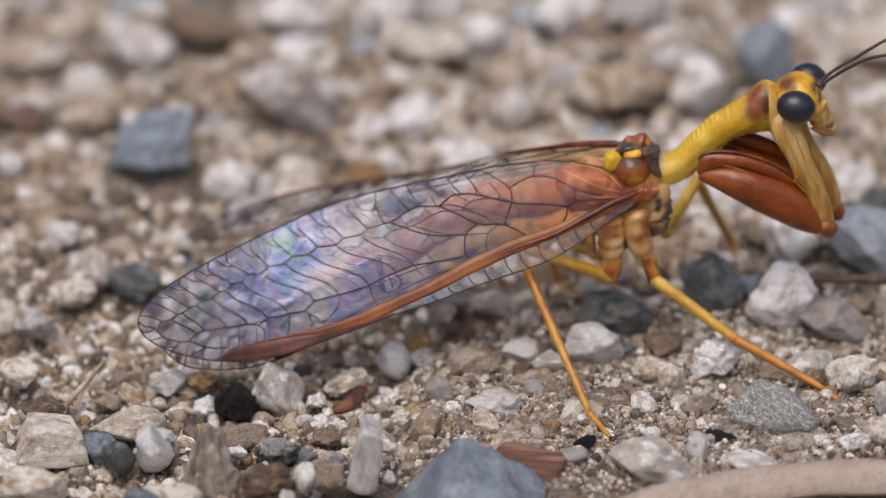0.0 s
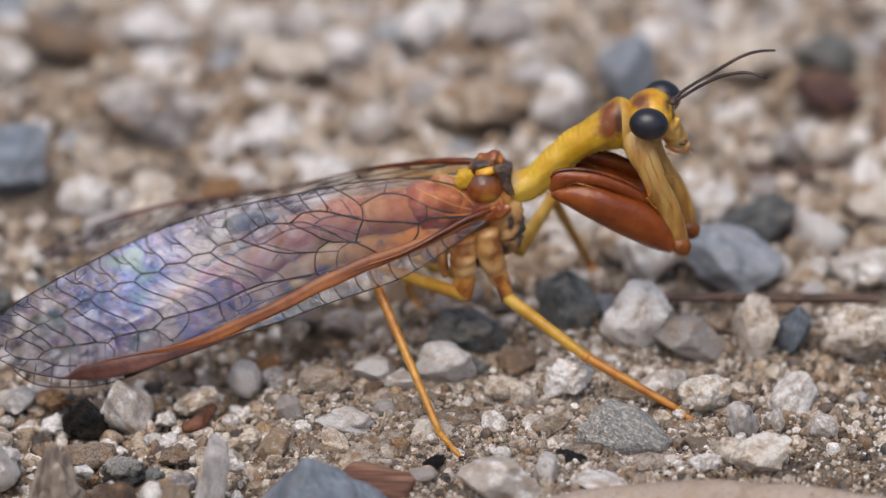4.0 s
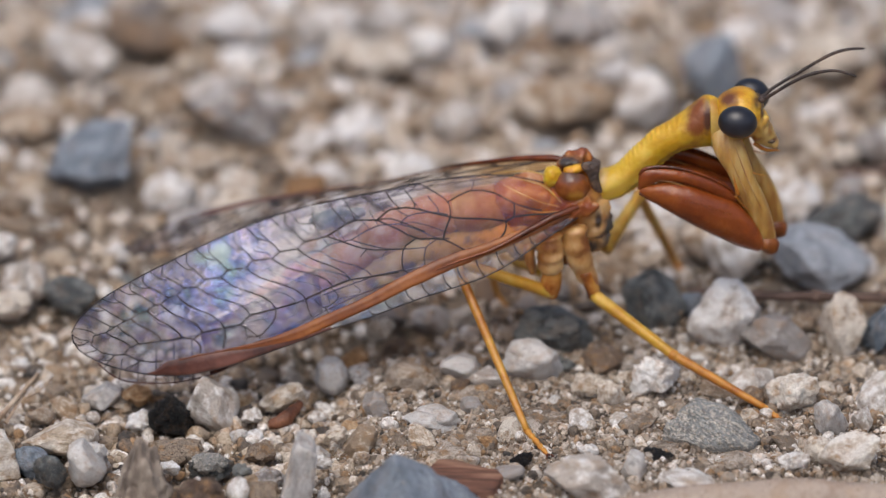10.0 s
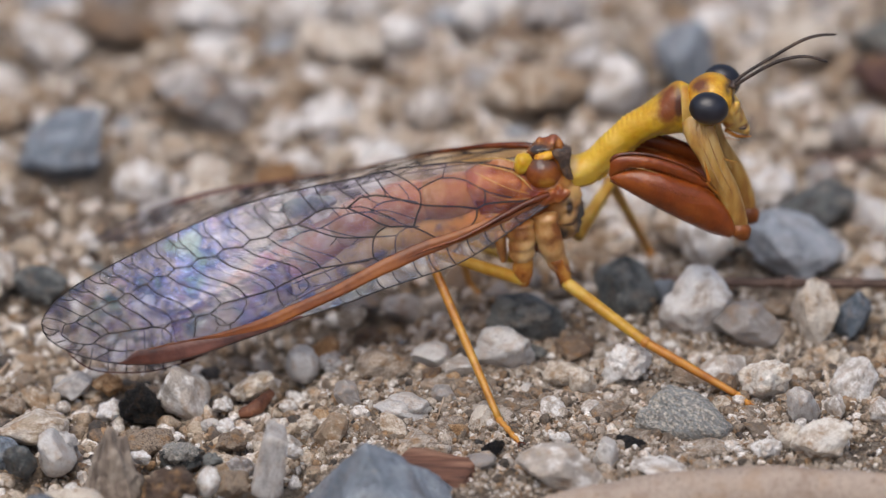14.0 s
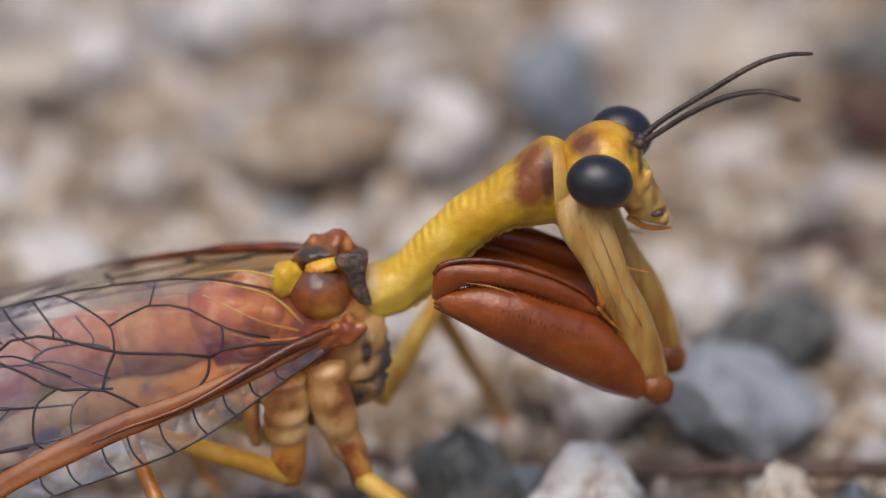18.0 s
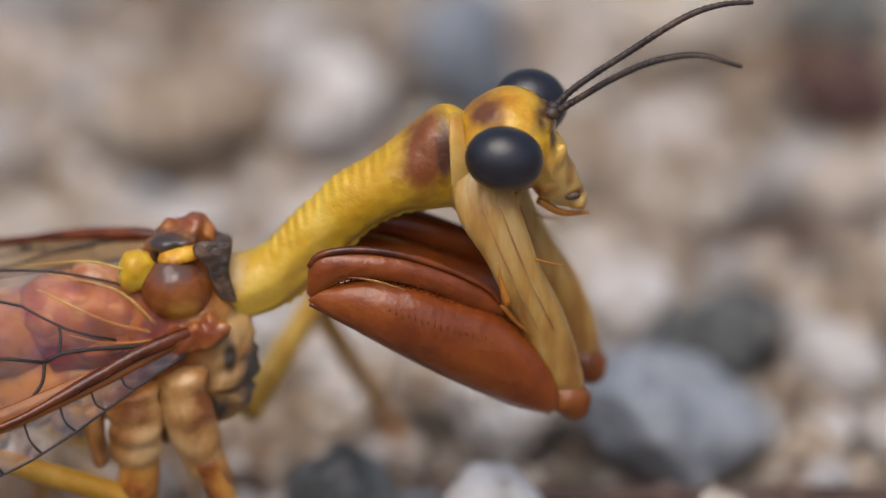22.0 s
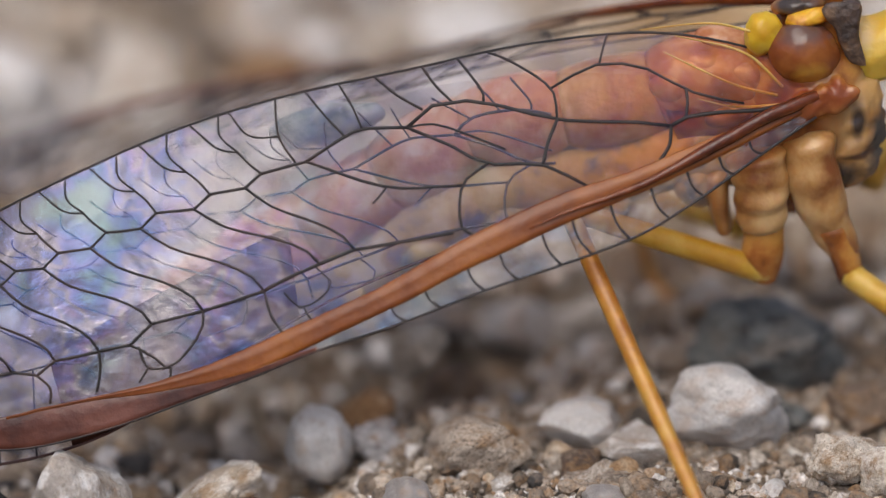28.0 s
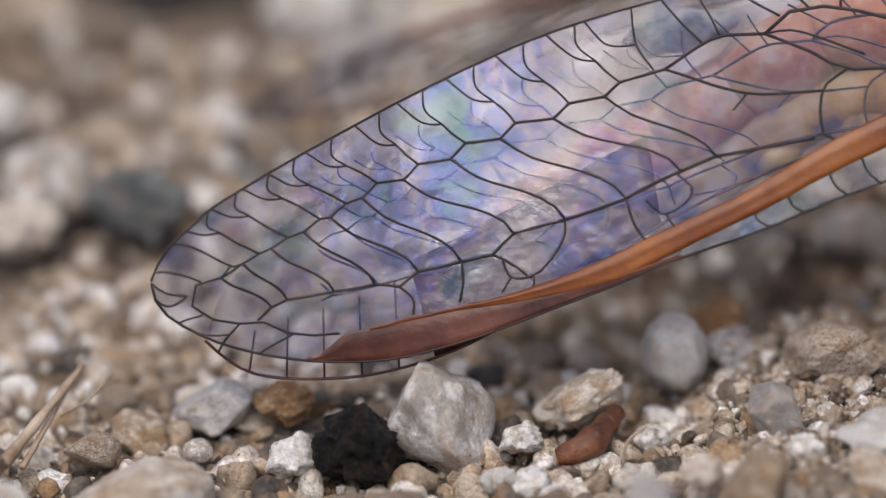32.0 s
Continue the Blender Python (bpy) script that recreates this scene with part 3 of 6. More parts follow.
def height(x, y):
    """Height of the soil in millimetres: a packed sandy mound beside a lower hollow."""
    hollow = -1.0 * (1 - soft(-5.5, -3.0, x)) * (1 - soft(0, 6, y))
    pit = -1.9 * math.exp(-((x + 5.2) ** 2 / 7 + (y - 1.6) ** 2 / 5)) - 1.2 * math.exp(-((x + 1.5) ** 2 / 5 + (y - 2.2) ** 2 / 3))
    fade = 1 - soft(60, 120, math.hypot(x, y - 10))
    h = hollow + pit + 0.35 * noise.noise(Vector((x * 0.25, y * 0.25, 3.1))) + 0.18 * noise.noise(Vector((x * 0.9, y * 0.9, 7.7)))
    crumb = 0.13 * noise.noise(Vector((x * 1.9, y * 1.9, 5.2))) + 0.1 * noise.noise(Vector((x * 3.6, y * 3.6, 1.3))) + 0.06 * noise.noise(Vector((x * 7, y * 7, 9.3)))
    return (h + crumb) * fade


def build_ground():
    near_x = np.r_[np.arange(-30, -6, 0.4), np.arange(-6, 15, 0.13), np.arange(15, 36.01, 0.4)]
    near_y = np.r_[np.arange(-24, -12, 0.4), np.arange(-12, 4, 0.13), np.arange(4, 60.01, 0.4)]
    far = [70, 120, 250, 600, 2000, 10000, 60000, 400000]
    xs = [-f for f in reversed(far)] + list(near_x) + far
    ys = [-f for f in reversed(far)] + list(near_y) + far
    verts = [(x, y, height(x, y) if abs(x) < 130 and abs(y) < 130 else 0) for y in ys for x in xs]
    w = len(xs)
    faces = [(j * w + i, j * w + i + 1, (j + 1) * w + i + 1, (j + 1) * w + i) for j in range(len(ys) - 1) for i in range(w - 1)]
    g = part("ground", (verts, faces), SAND)
    tagged(g, "pale sandy soil with fine grit", "ground", kind="structure")


build_ground()


# ---- stones ----
def ico(level):
    b = bmesh.new()
    bmesh.ops.create_icosphere(b, subdivisions=level, radius=1)
    v = np.array([p.co[:] for p in b.verts])
    f = [[q.index for q in t.verts] for t in b.faces]
    b.free()
    return v, f


ICO = {k: ico(k) for k in (1, 2, 3, 4, 5)}


def rock_verts(level, seed, facets=12, keep=0.55, rough=0.1, planes=()):
    """A unit rock: a ball broken by random planes, then weathered and pitted."""
    rng = np.random.default_rng(seed)
    v = ICO[level][0]
    nrm = rng.normal(size=(facets, 3))
    nrm /= np.linalg.norm(nrm, axis=1)[:, None]
    d = rng.uniform(keep, 0.95, facets)
    if planes:
        own = np.array(planes, float)
        nrm, d = np.vstack([nrm, own[:, :3]]), np.r_[d * 0 + 0.97, own[:, 3]]
        nrm /= np.linalg.norm(nrm, axis=1)[:, None]
    dots = v @ nrm.T
    reach = np.where(dots > 0.05, d / np.maximum(dots, 0.05), 9)
    sharp = 34.0
    soft_min = -np.log(np.exp(-sharp * np.minimum(reach, 1.5)).sum(1) + np.exp(-sharp)) / sharp
    out = v * soft_min[:, None]
    if rough:
        o = Vector((seed * 3.7, seed * 1.9, 0))
        octaves = [(1.4, 1.0), (3.5, 0.6), (8.0, 0.33), (17.0, 0.2)][:level]
        wob = np.array([sum(a * noise.noise(Vector(p) * f + o) for f, a in octaves) for p in out])
        out = out * (1 + rough * 1.6 * wob)[:, None]
    return out / np.abs(out).max(0)


def rock_mesh(name, level, seed, mat, **k):
    return mesh(name, rock_verts(level, seed, **k).tolist(), ICO[level][1], mat, True, 1.0)


POOL = {}
WEDGE = [(-0.8, -0.12, 0.58, 0.33), (0.66, -0.2, 0.72, 0.42), (0.05, -0.9, 0.4, 0.45), (0.0, 0.75, 0.66, 0.38)]
PRISM = [(1, 0.1, 0.08, 0.42), (-1, 0.15, 0.06, 0.4), (0.1, -1, 0.1, 0.4), (0, 1, 0.1, 0.45), (0.35, 0, 1, 0.8)]


def pebble(kind, at, size, turn=(0, 0, 0), seed=0, name="pebble", label="", group="loose gravel", level=5, style="angular"):
    """One stone as a thing; at: its middle, size: half widths, in millimetres."""
    key = (kind, seed % 5, level, style)
    if key not in POOL:
        opts = {"angular": dict(facets=11, keep=0.5, rough=0.07), "round": dict(facets=9, keep=0.86, rough=0.05), "lump": dict(facets=13, keep=0.6, rough=0.16), "crumb": dict(facets=9, keep=0.75, rough=0.2), "wedge": dict(facets=5, rough=0.06, planes=WEDGE), "prism": dict(facets=4, rough=0.035, planes=PRISM), "shard": dict(facets=7, keep=0.42, rough=0.06)}[style]
        POOL[key] = rock_mesh(name, level, seed % 5 * 7 + 3 + len(style), STONES[kind], **opts)
    if name == "pebble":
        name = {"angular": "stone", "shard": "stone_chip", "prism": "stone_block", "wedge": "stone"}.get(style, "pebble")
    ob = new(name, POOL[key])
    ob.location = Vector(at) * MM
    ob.rotation_euler = [radians(a) for a in turn]
    ob.scale = Vector(size) * MM
    return tagged(ob, label, "stone", group)


TAKEN = []
WORDS = {"white": "white quartz pebble on sandy soil", "cream": "cream weathered pebble on sandy soil", "tan": "tan sandstone pebble on sandy soil", "grey": "grey pebble on sandy soil",
         "slate": "blue-grey slate pebble on sandy soil", "dark": "dark slate pebble on sandy soil", "black": "charred black lump on sandy soil", "brown": "brown earthy pebble on sandy soil",
         "maroon": "maroon-brown stone on sandy soil", "gritty": "dark grey gritty stone", "clod": "crumbly clod of cemented sand on the mound", "rusty": "rust-stained tan pebble on sandy soil", "ivory": "ivory weathered pebble on sandy soil", "blue_slate": "blue-grey slate stone on gravel", "pale_slate": "pale blue-grey slate stone on gravel", "clear": "translucent smoky quartz pebble on soil"}


def set_stone(kind, at, w, h, turn=(0, 0, 0), style="angular", deep=None, name="pebble", label="", seed=None):
    """A chosen stone: at = its middle, w and h its width and height in millimetres."""
    d = deep or (w + h) / 2
    seed = len(TAKEN) if seed is None else seed
    TAKEN.append((at[0], at[1], max(w, d) / 2 * (1.5 if at[1] > 4 else 1.0)))
    return pebble(kind, at, (w / 2, d / 2, h / 2), turn, seed, name, label or WORDS[kind], style=style)


S = set_stone
# behind the insect
S("white", (-0.09, 18.82, 0.80), 1.95, 2.1, (0, 10, 0), "round", label="smooth white egg-shaped pebble on gravel")
S("white", (-11.86, 12.32, 0.80), 2.2, 1.9, (0, 0, 0), "round", label="smooth rounded white pebble on gravel")
S("blue_slate", (-14.93, 14.37, 1.20), 4.3, 2.8, (0, -38, 10), "angular", label="long blue-grey slate stone lying on gravel")
S("cream", (4.14, 20.19, 1.20), 4.6, 2.9, (0, 4, 8), "lump", label="blocky cream stone with tan stains")
S("white", (7.85, 19.92, 1.20), 2.5, 2.9, (0, 12, 0), "angular")
S("blue_slate", (10.67, 22.48, 1.40), 2.8, 3.4, (0, 15, 0), "angular")
S("dark", (15.62, 10.02, 0.80), 3.2, 2.0, (0, 0, 0), "angular")
S("pale_slate", (14.30, 5.55, 1.10), 4.6, 2.7, (0, 14, 10), "angular", label="broad blue-grey slate stone beside a twig")
S("cream", (10.12, 7.85, 1.00), 2.5, 2.2, (0, 0, 0), "round")
S("white", (10.59, 0.6, 1.10), 2.9, 3.2, (0, 25, 0), "angular", label="tall white quartz stone on gravel")
S("clear", (12.48, -0.60, 0.80), 3.0, 2.0, (0, 0, 0), "angular")
S("slate", (16.58, 0.16, 0.90), 1.5, 2.1, (0, 5, 0), "angular")
S("dark", (7.60, 2.05, 0.80), 2.7, 2.9, (0, 20, 0), "angular")
S("slate", (9.13, 2.73, 0.70), 1.4, 1.5, (0, 30, 0), "angular")
S("dark", (3.82, 0.30, 0.70), 3.4, 1.9, (0, 5, 0), "angular", label="dark slate stone beneath the insect")
S("grey", (-9.25, 19.20, 0.90), 4.2, 2.4, (0, 10, 0), "angular")
S("cream", (-3.43, 24.67, 1.00), 3.2, 2.2, (0, 0, 0), "lump")
S("white", (-5.37, 27.71, 1.00), 3.5, 2.0, (0, 0, 0), "lump")
S("tan", (-13.26, 26.88, 1.00), 4.5, 1.8, (0, 20, 0), "lump")
S("grey", (5.18, 27.99, 1.00), 3.0, 2.2, (0, 0, 0), "lump")
S("white", (1.82, 27.44, 1.00), 2.0, 2.4, (0, 0, 0), "lump")
S("white", (-17.49, 4.45, 0.70), 2.0, 2.6, (0, 0, 0), "lump")
S("dark", (-15.65, 3.61, 0.50), 2.4, 1.5, (0, 0, 0), "angular")
# beyond the twig and beside it
S("white", (19.93, 5.73, 0.80), 3.9, 2.2, (0, -3, -4), "lump", label="pitted white lumpy stone on gravel")
# round the near feet
S("clear", (2.91, -2.34, 0.70), 2.6, 1.8, (0, 6, 0), "angular", label="translucent grey quartz lump with dark flecks")
S("white", (0.98, -2.91, 0.30), 1.8, 0.9, (0, -12, 0), "shard", label="thin white quartz chip on soil")
S("cream", (5.04, -3.95, 0.50), 1.5, 1.4, (0, 10, 0), "lump")
S("white", (7.65, -3.77, 0.70), 2.0, 1.9, (0, 20, 0), "lump")
S("ivory", (12.86, -5.09, 0.90), 2.4, 2.1, (0, 0, 0), "lump", label="rounded cream stone by the insect's foot")
S("clear", (14.37, -7.14, 0.70), 1.3, 1.7, (0, -15, 0), "angular")
S("white", (15.61, -6.86, 0.60), 0.8, 1.3, (0, 15, 0), "shard")
S("cream", (10.08, -3.96, 0.30), 1.8, 0.9, (0, 10, 0), "lump")
S("ivory", (15.02, -10.04, 0.70), 2.6, 1.5, (0, -20, 10), "angular", label="pale cream angular pebble on soil")
S("white", (12.79, -9.94, 0.40), 1.4, 1.1, (0, 0, 0), "lump")
S("gritty", (10.0, -7.75, 0.10), 4.4, 2.7, (0, 28, 0), "angular", deep=3.0, label="dark grey gritty slab half sunk in soil")
S("white", (4.88, -12.18, 0.70), 3.5, 2.0, (0, 6, 0), "angular", label="large white quartz stone on soil")
S("clear", (6.64, -10.63, 0.50), 1.1, 1.5, (0, -20, 0), "angular")
S("white", (8.80, -11.44, 0.30), 2.8, 0.8, (0, 5, 0), "shard")
S("clear", (1.82, -10.72, 0.30), 1.35, 0.6, (0, -10, 0), "round", label="small translucent lens-shaped flake")
S("blue_slate", (-2.5, -14.0, 0.1), 8.2, 10.6, (0, 0, 0), "wedge", deep=6.4, label="smooth blue-grey slate stone on soil", seed=2)
S("clear", (-6.14, -11.64, 0.90), 1.25, 3.1, (0, 10, 0), "prism", label="upright translucent quartz shard")
S("white", (-5.29, -9.80, 0.20), 0.75, 0.55, (0, 0, 0), "lump")
S("tan", (-3.79, -9.48, 0.20), 0.7, 0.55, (0, 0, 0), "lump")
S("white", (-1.74, -6.11, 0.20), 0.4, 0.7, (0, 10, 0), "shard")
S("clear", (-0.86, -6.34, 0.20), 2.1, 1.3, (0, 0, 0), "angular")
S("cream", (-4.80, -7.50, 0.20), 0.9, 0.8, (0, 0, 0), "lump")
# the hollow below the wing tip
S("black", (-11.30, -5.08, -0.20), 1.95, 1.85, (0, 10, 0), "crumb", label="charred black crumbly lump among pebbles")
S("white", (-9.80, -4.61, 0.00), 2.35, 3.0, (0, 172, 0), "angular", label="tall cream-white pebble beside a black lump")
S("ivory", (-7.07, -3.63, -0.20), 2.2, 1.2, (0, -24, 0), "lump")
S("white", (-8.15, -4.76, -0.40), 0.9, 0.7, (0, 0, 0), "lump")
S("clear", (-5.07, -2.16, 0.00), 1.4, 1.7, (0, -12, 0), "round", label="grey translucent teardrop quartz pebble")
S("rusty", (-4.28, -1.01, 0.00), 1.4, 1.2, (0, 0, 0), "angular")
S("cream", (-3.12, 1.06, 0.30), 1.3, 1.1, (0, 0, 0), "lump")
S("ivory", (-15.63, -6.95, -0.30), 3.2, 1.7, (0, -6, 0), "angular", label="cream and rust stained pebble")
S("grey", (-14.29, -8.79, -0.40), 1.8, 1.5, (0, 0, 0), "angular")
S("slate", (-16.51, -8.92, -0.40), 2.1, 1.5, (0, 20, 0), "angular")
S("brown", (-11.05, -7.59, -0.50), 2.2, 1.4, (0, 0, 0), "lump", label="brown clod of soil with grit")
S("dark", (-9.58, -9.06, -0.50), 2.0, 1.2, (0, 10, 0), "lump")
S("cream", (-8.46, -10.34, -0.50), 1.6, 1.2, (0, -20, 0), "lump")
S("white", (-12.56, -5.04, -0.50), 1.1, 1.0, (0, 0, 0), "lump")
S("rusty", (-12.73, -3.11, -0.40), 1.3, 0.9, (0, 0, 0), "lump")
S("clear", (-14.07, -3.11, -0.40), 1.6, 1.1, (0, 0, 0), "angular")
S("white", (-14.39, -4.52, -0.60), 0.6, 0.5, (0, 0, 0), "round")
S("tan", (-16.44, -4.57, -0.50), 1.2, 0.9, (0, 0, 0), "angular")
S("brown", (-7.76, -7.59, -0.50), 1.3, 1.0, (0, 0, 0), "lump")
S("grey", (-7.49, -10.07, -0.40), 1.3, 1.0, (0, 0, 0), "lump")
S("white", (-11.21, -9.43, -0.20), 0.9, 0.5, (0, 20, 0), "shard")
S("brown", (-11.84, -10.15, -0.60), 1.6, 1.1, (0, 0, 0), "lump")
S("clear", (-8.67, -6.02, -0.60), 0.8, 0.8, (0, 0, 0), "lump")


S("white", (-8.55, -12.15, 0.20), 0.95, 1.3, (0, 15, 0), "round", label="smooth white pebble among clods")
S("white", (-9.19, -14.50, 0.20), 0.8, 1.3, (0, 0, 0), "prism", label="small white quartz chip standing in soil")
S("brown", (-7.66, -12.06, 0.10), 1.4, 1.5, (0, 0, 0), "lump", label="reddish brown lump of soil")
S("brown", (-10.00, -12.50, 0.10), 2.3, 1.9, (0, 0, 0), "crumb", label="brown crumbly clod of soil")
S("gritty", (-9.75, -9.33, 0.00), 1.6, 1.2, (0, 10, 0), "lump", label="grey gritty crumb of soil")
S("dark", (-8.46, -10.22, 0.10), 0.9, 0.6, (0, 0, 0), "crumb")
S("white", (-11.20, -9.87, 0.10), 0.9, 0.45, (0, -10, 0), "shard")
S("white", (-10.09, -11.54, 0.30), 0.55, 0.5, (0, 0, 0), "round")
S("clear", (-14.37, -9.04, 0.00), 1.7, 1.4, (0, 0, 0), "lump")
S("dark", (-15.85, -10.37, 0.10), 1.5, 1.4, (0, 20, 0), "angular")
S("slate", (-14.72, -14.22, 0.20), 1.8, 1.1, (0, 0, 0), "angular")
S("cream", (-13.11, -14.05, 0.10), 2.2, 1.5, (0, 25, 0), "angular")
S("white", (-5.35, -9.65, 0.20), 0.7, 0.65, (0, 20, 0), "shard")
S("cream", (-3.82, -9.39, 0.20), 0.75, 0.6, (0, 0, 0), "lump")
S("cream", (4.84, -3.83, 0.30), 1.3, 1.2, (0, 0, 0), "lump")
S("white", (-2.84, -6.50, 0.20), 0.6, 0.5, (0, 0, 0), "shard")
S("clear", (-1.18, -6.71, 0.30), 2.2, 0.9, (0, 5, 0), "angular")


for x, y, w, h, kind in ((-3.9, -8.2, 1.5, 1.3, "cream"), (-1.6, -7.9, 1.5, 0.8, "cream"), (1.0, -8.0, 0.9, 0.6, "rusty"), (0.5, -5.4, 1.4, 0.9, "clear"), (3.0, -6.3, 0.8, 0.8, "white"), (1.9, -7.3, 0.9, 1.2, "cream"), (4.6, -6.6, 1.3, 1.0, "white"), (4.9, -8.9, 0.9, 0.8, "white"),
                         (-2.0, -3.0, 2.4, 1.3, "tan"), (0.2, -2.2, 2.2, 1.2, "clear"), (5.6, -1.3, 1.6, 1.2, "tan"), (7.6, -9.3, 1.4, 0.7, "black"), (11.3, -4.6, 1.3, 1.1, "tan"), (13.9, -9.2, 1.6, 1.3, "cream"), (11.4, -3.5, 2.4, 1.3, "white"), (16.4, -4.6, 1.8, 2.2, "white"), (17.6, -7.2, 1.2, 1.4, "white"), (2.3, -9.6, 1.1, 0.7, "black"), (5.9, -4.4, 1.2, 1.3, "ivory"), (-3.3, -5.4, 1.6, 1.2, "clear")):
    S(kind, (x, y, 0.15 + 0.12 * h), w, h, (0, 20 * math.sin(7 * x), 40 * math.sin(5 * y)), "lump" if kind == "black" else "angular")
# the pale block and its neighbours at the hollow's far side
S("ivory", (-18.49, -9.13, 0.3), 2.9, 1.8, (0, 6, 12), "prism", label="chalky white block with a flat top", deep=2.4, seed=1)
S("ivory", (-19.99, -3.50, 0.2), 1.8, 1.2, (0, -4, 0), "angular")
S("clear", (-14.51, -9.93, 0.3), 1.9, 1.9, (0, 25, 0), "shard", label="thin grey translucent quartz blade")
S("cream", (-18.95, -12.71, 0.2), 2.9, 1.5, (0, 4, 0), "angular")
S("dark", (-15.87, -10.46, 0.2), 1.3, 1.3, (0, 30, 0), "angular")
S("brown", (-18.78, -6.04, 0.1), 2.0, 0.9, (0, -10, 0), "shard", label="flat grey-brown flake of stone")
S("cream", (-14.16, -13.37, 0.1), 1.7, 0.9, (0, 0, 0), "lump")
S("cream", (-18.12, 3.29, 0.4), 2.2, 1.6, (0, 0, 0), "lump")
S("grey", (-19.46, 0.84, 0.2), 2.0, 1.2, (0, 10, 0), "angular")
# more stones beyond the twig
S("cream", (20.48, 11.31, 0.60), 2.5, 1.4, (0, 2, 4), "lump")
S("ivory", (19.23, -0.50, 1.20), 3.4, 3.0, (0, 4, 3), "lump", deep=2.2, label="large cream knobbly stone beside a twig")
S("cream", (15.11, -0.17, 0.90), 1.9, 3.1, (0, 5, -5), "angular", label="upright layered cream stone on gravel")
S("tan", (13.52, 1.46, 0.50), 1.4, 0.9, (0, -8, -12), "angular")
S("ivory", (18.76, 16.72, 0.80), 2.1, 1.7, (0, 3, -12), "round")
S("clear", (17.03, 16.59, 0.70), 1.7, 1.6, (0, 4, 12), "angular")
S("cream", (15.84, 16.06, 0.70), 1.3, 1.4, (0, 0, -2), "lump")
S("maroon", (18.85, 21.21, 0.90), 3.1, 2.0, (0, 8, -3), "angular")
S("dark", (18.88, 24.66, 1.20), 3.1, 2.3, (0, 3, 1), "angular")
S("cream", (15.51, 24.99, 0.90), 3.5, 2.3, (0, -4, 0), "lump")
S("ivory", (21.59, 30.11, 0.80), 1.7, 1.1, (0, -3, -3), "lump")
S("white", (13.61, 11.71, 0.70), 2.4, 1.9, (0, 5, 5), "angular")
S("white", (10.85, 6.40, 0.80), 2.4, 2.5, (0, 8, -4), "angular")
# larger pale stones further back
S("maroon", (-20.78, 18.65, 0.6), 2.5, 1.7, (0, 0, 0), "angular", label="rusty red stone on gravel")
S("white", (-10.10, 21.6, 0.8), 2.8, 2.0, (0, 5, 0), "lump", label="greyish-white quartz lump on gravel")
S("white", (-9.54, 28.16, 0.8), 3.0, 1.8, (0, -6, 0), "angular")
S("cream", (-4.62, 25.79, 0.8), 2.5, 2.0, (0, 8, 0), "lump", label="cream stone on gravel")
S("white", (-18.48, 7.69, 0.6), 1.5, 1.4, (0, 0, 0), "lump")
S("white", (-20.94, 14.34, 0.6), 1.1, 1.2, (0, 0, 0), "round")
S("ivory", (-10.34, 15.3, 0.6), 2.1, 1.5, (0, 8, 0), "angular")
S("cream", (-17.87, 18.6, 0.7), 2.9, 1.6, (0, -5, 0), "lump")
S("ivory", (11.45, 10.94, 0.9), 3.5, 2.4, (0, 10, 0), "angular", label="large ivory stone on gravel")
S("white", (-15.87, 24.6, 0.8), 3.1, 2.2, (0, 0, 0), "angular")
S("ivory", (-20.37, 24.25, 0.8), 2.9, 1.9, (0, 12, 0), "lump")
S("white", (-1.15, 26.18, 0.7), 2.4, 1.9, (0, 0, 0), "angular")


# ---- twigs, bark, leaf ----
def thing(name, shape, mat, label, category, base):
    ob = part(name, shape, mat, origin=base)
    return tagged(ob, label, category)


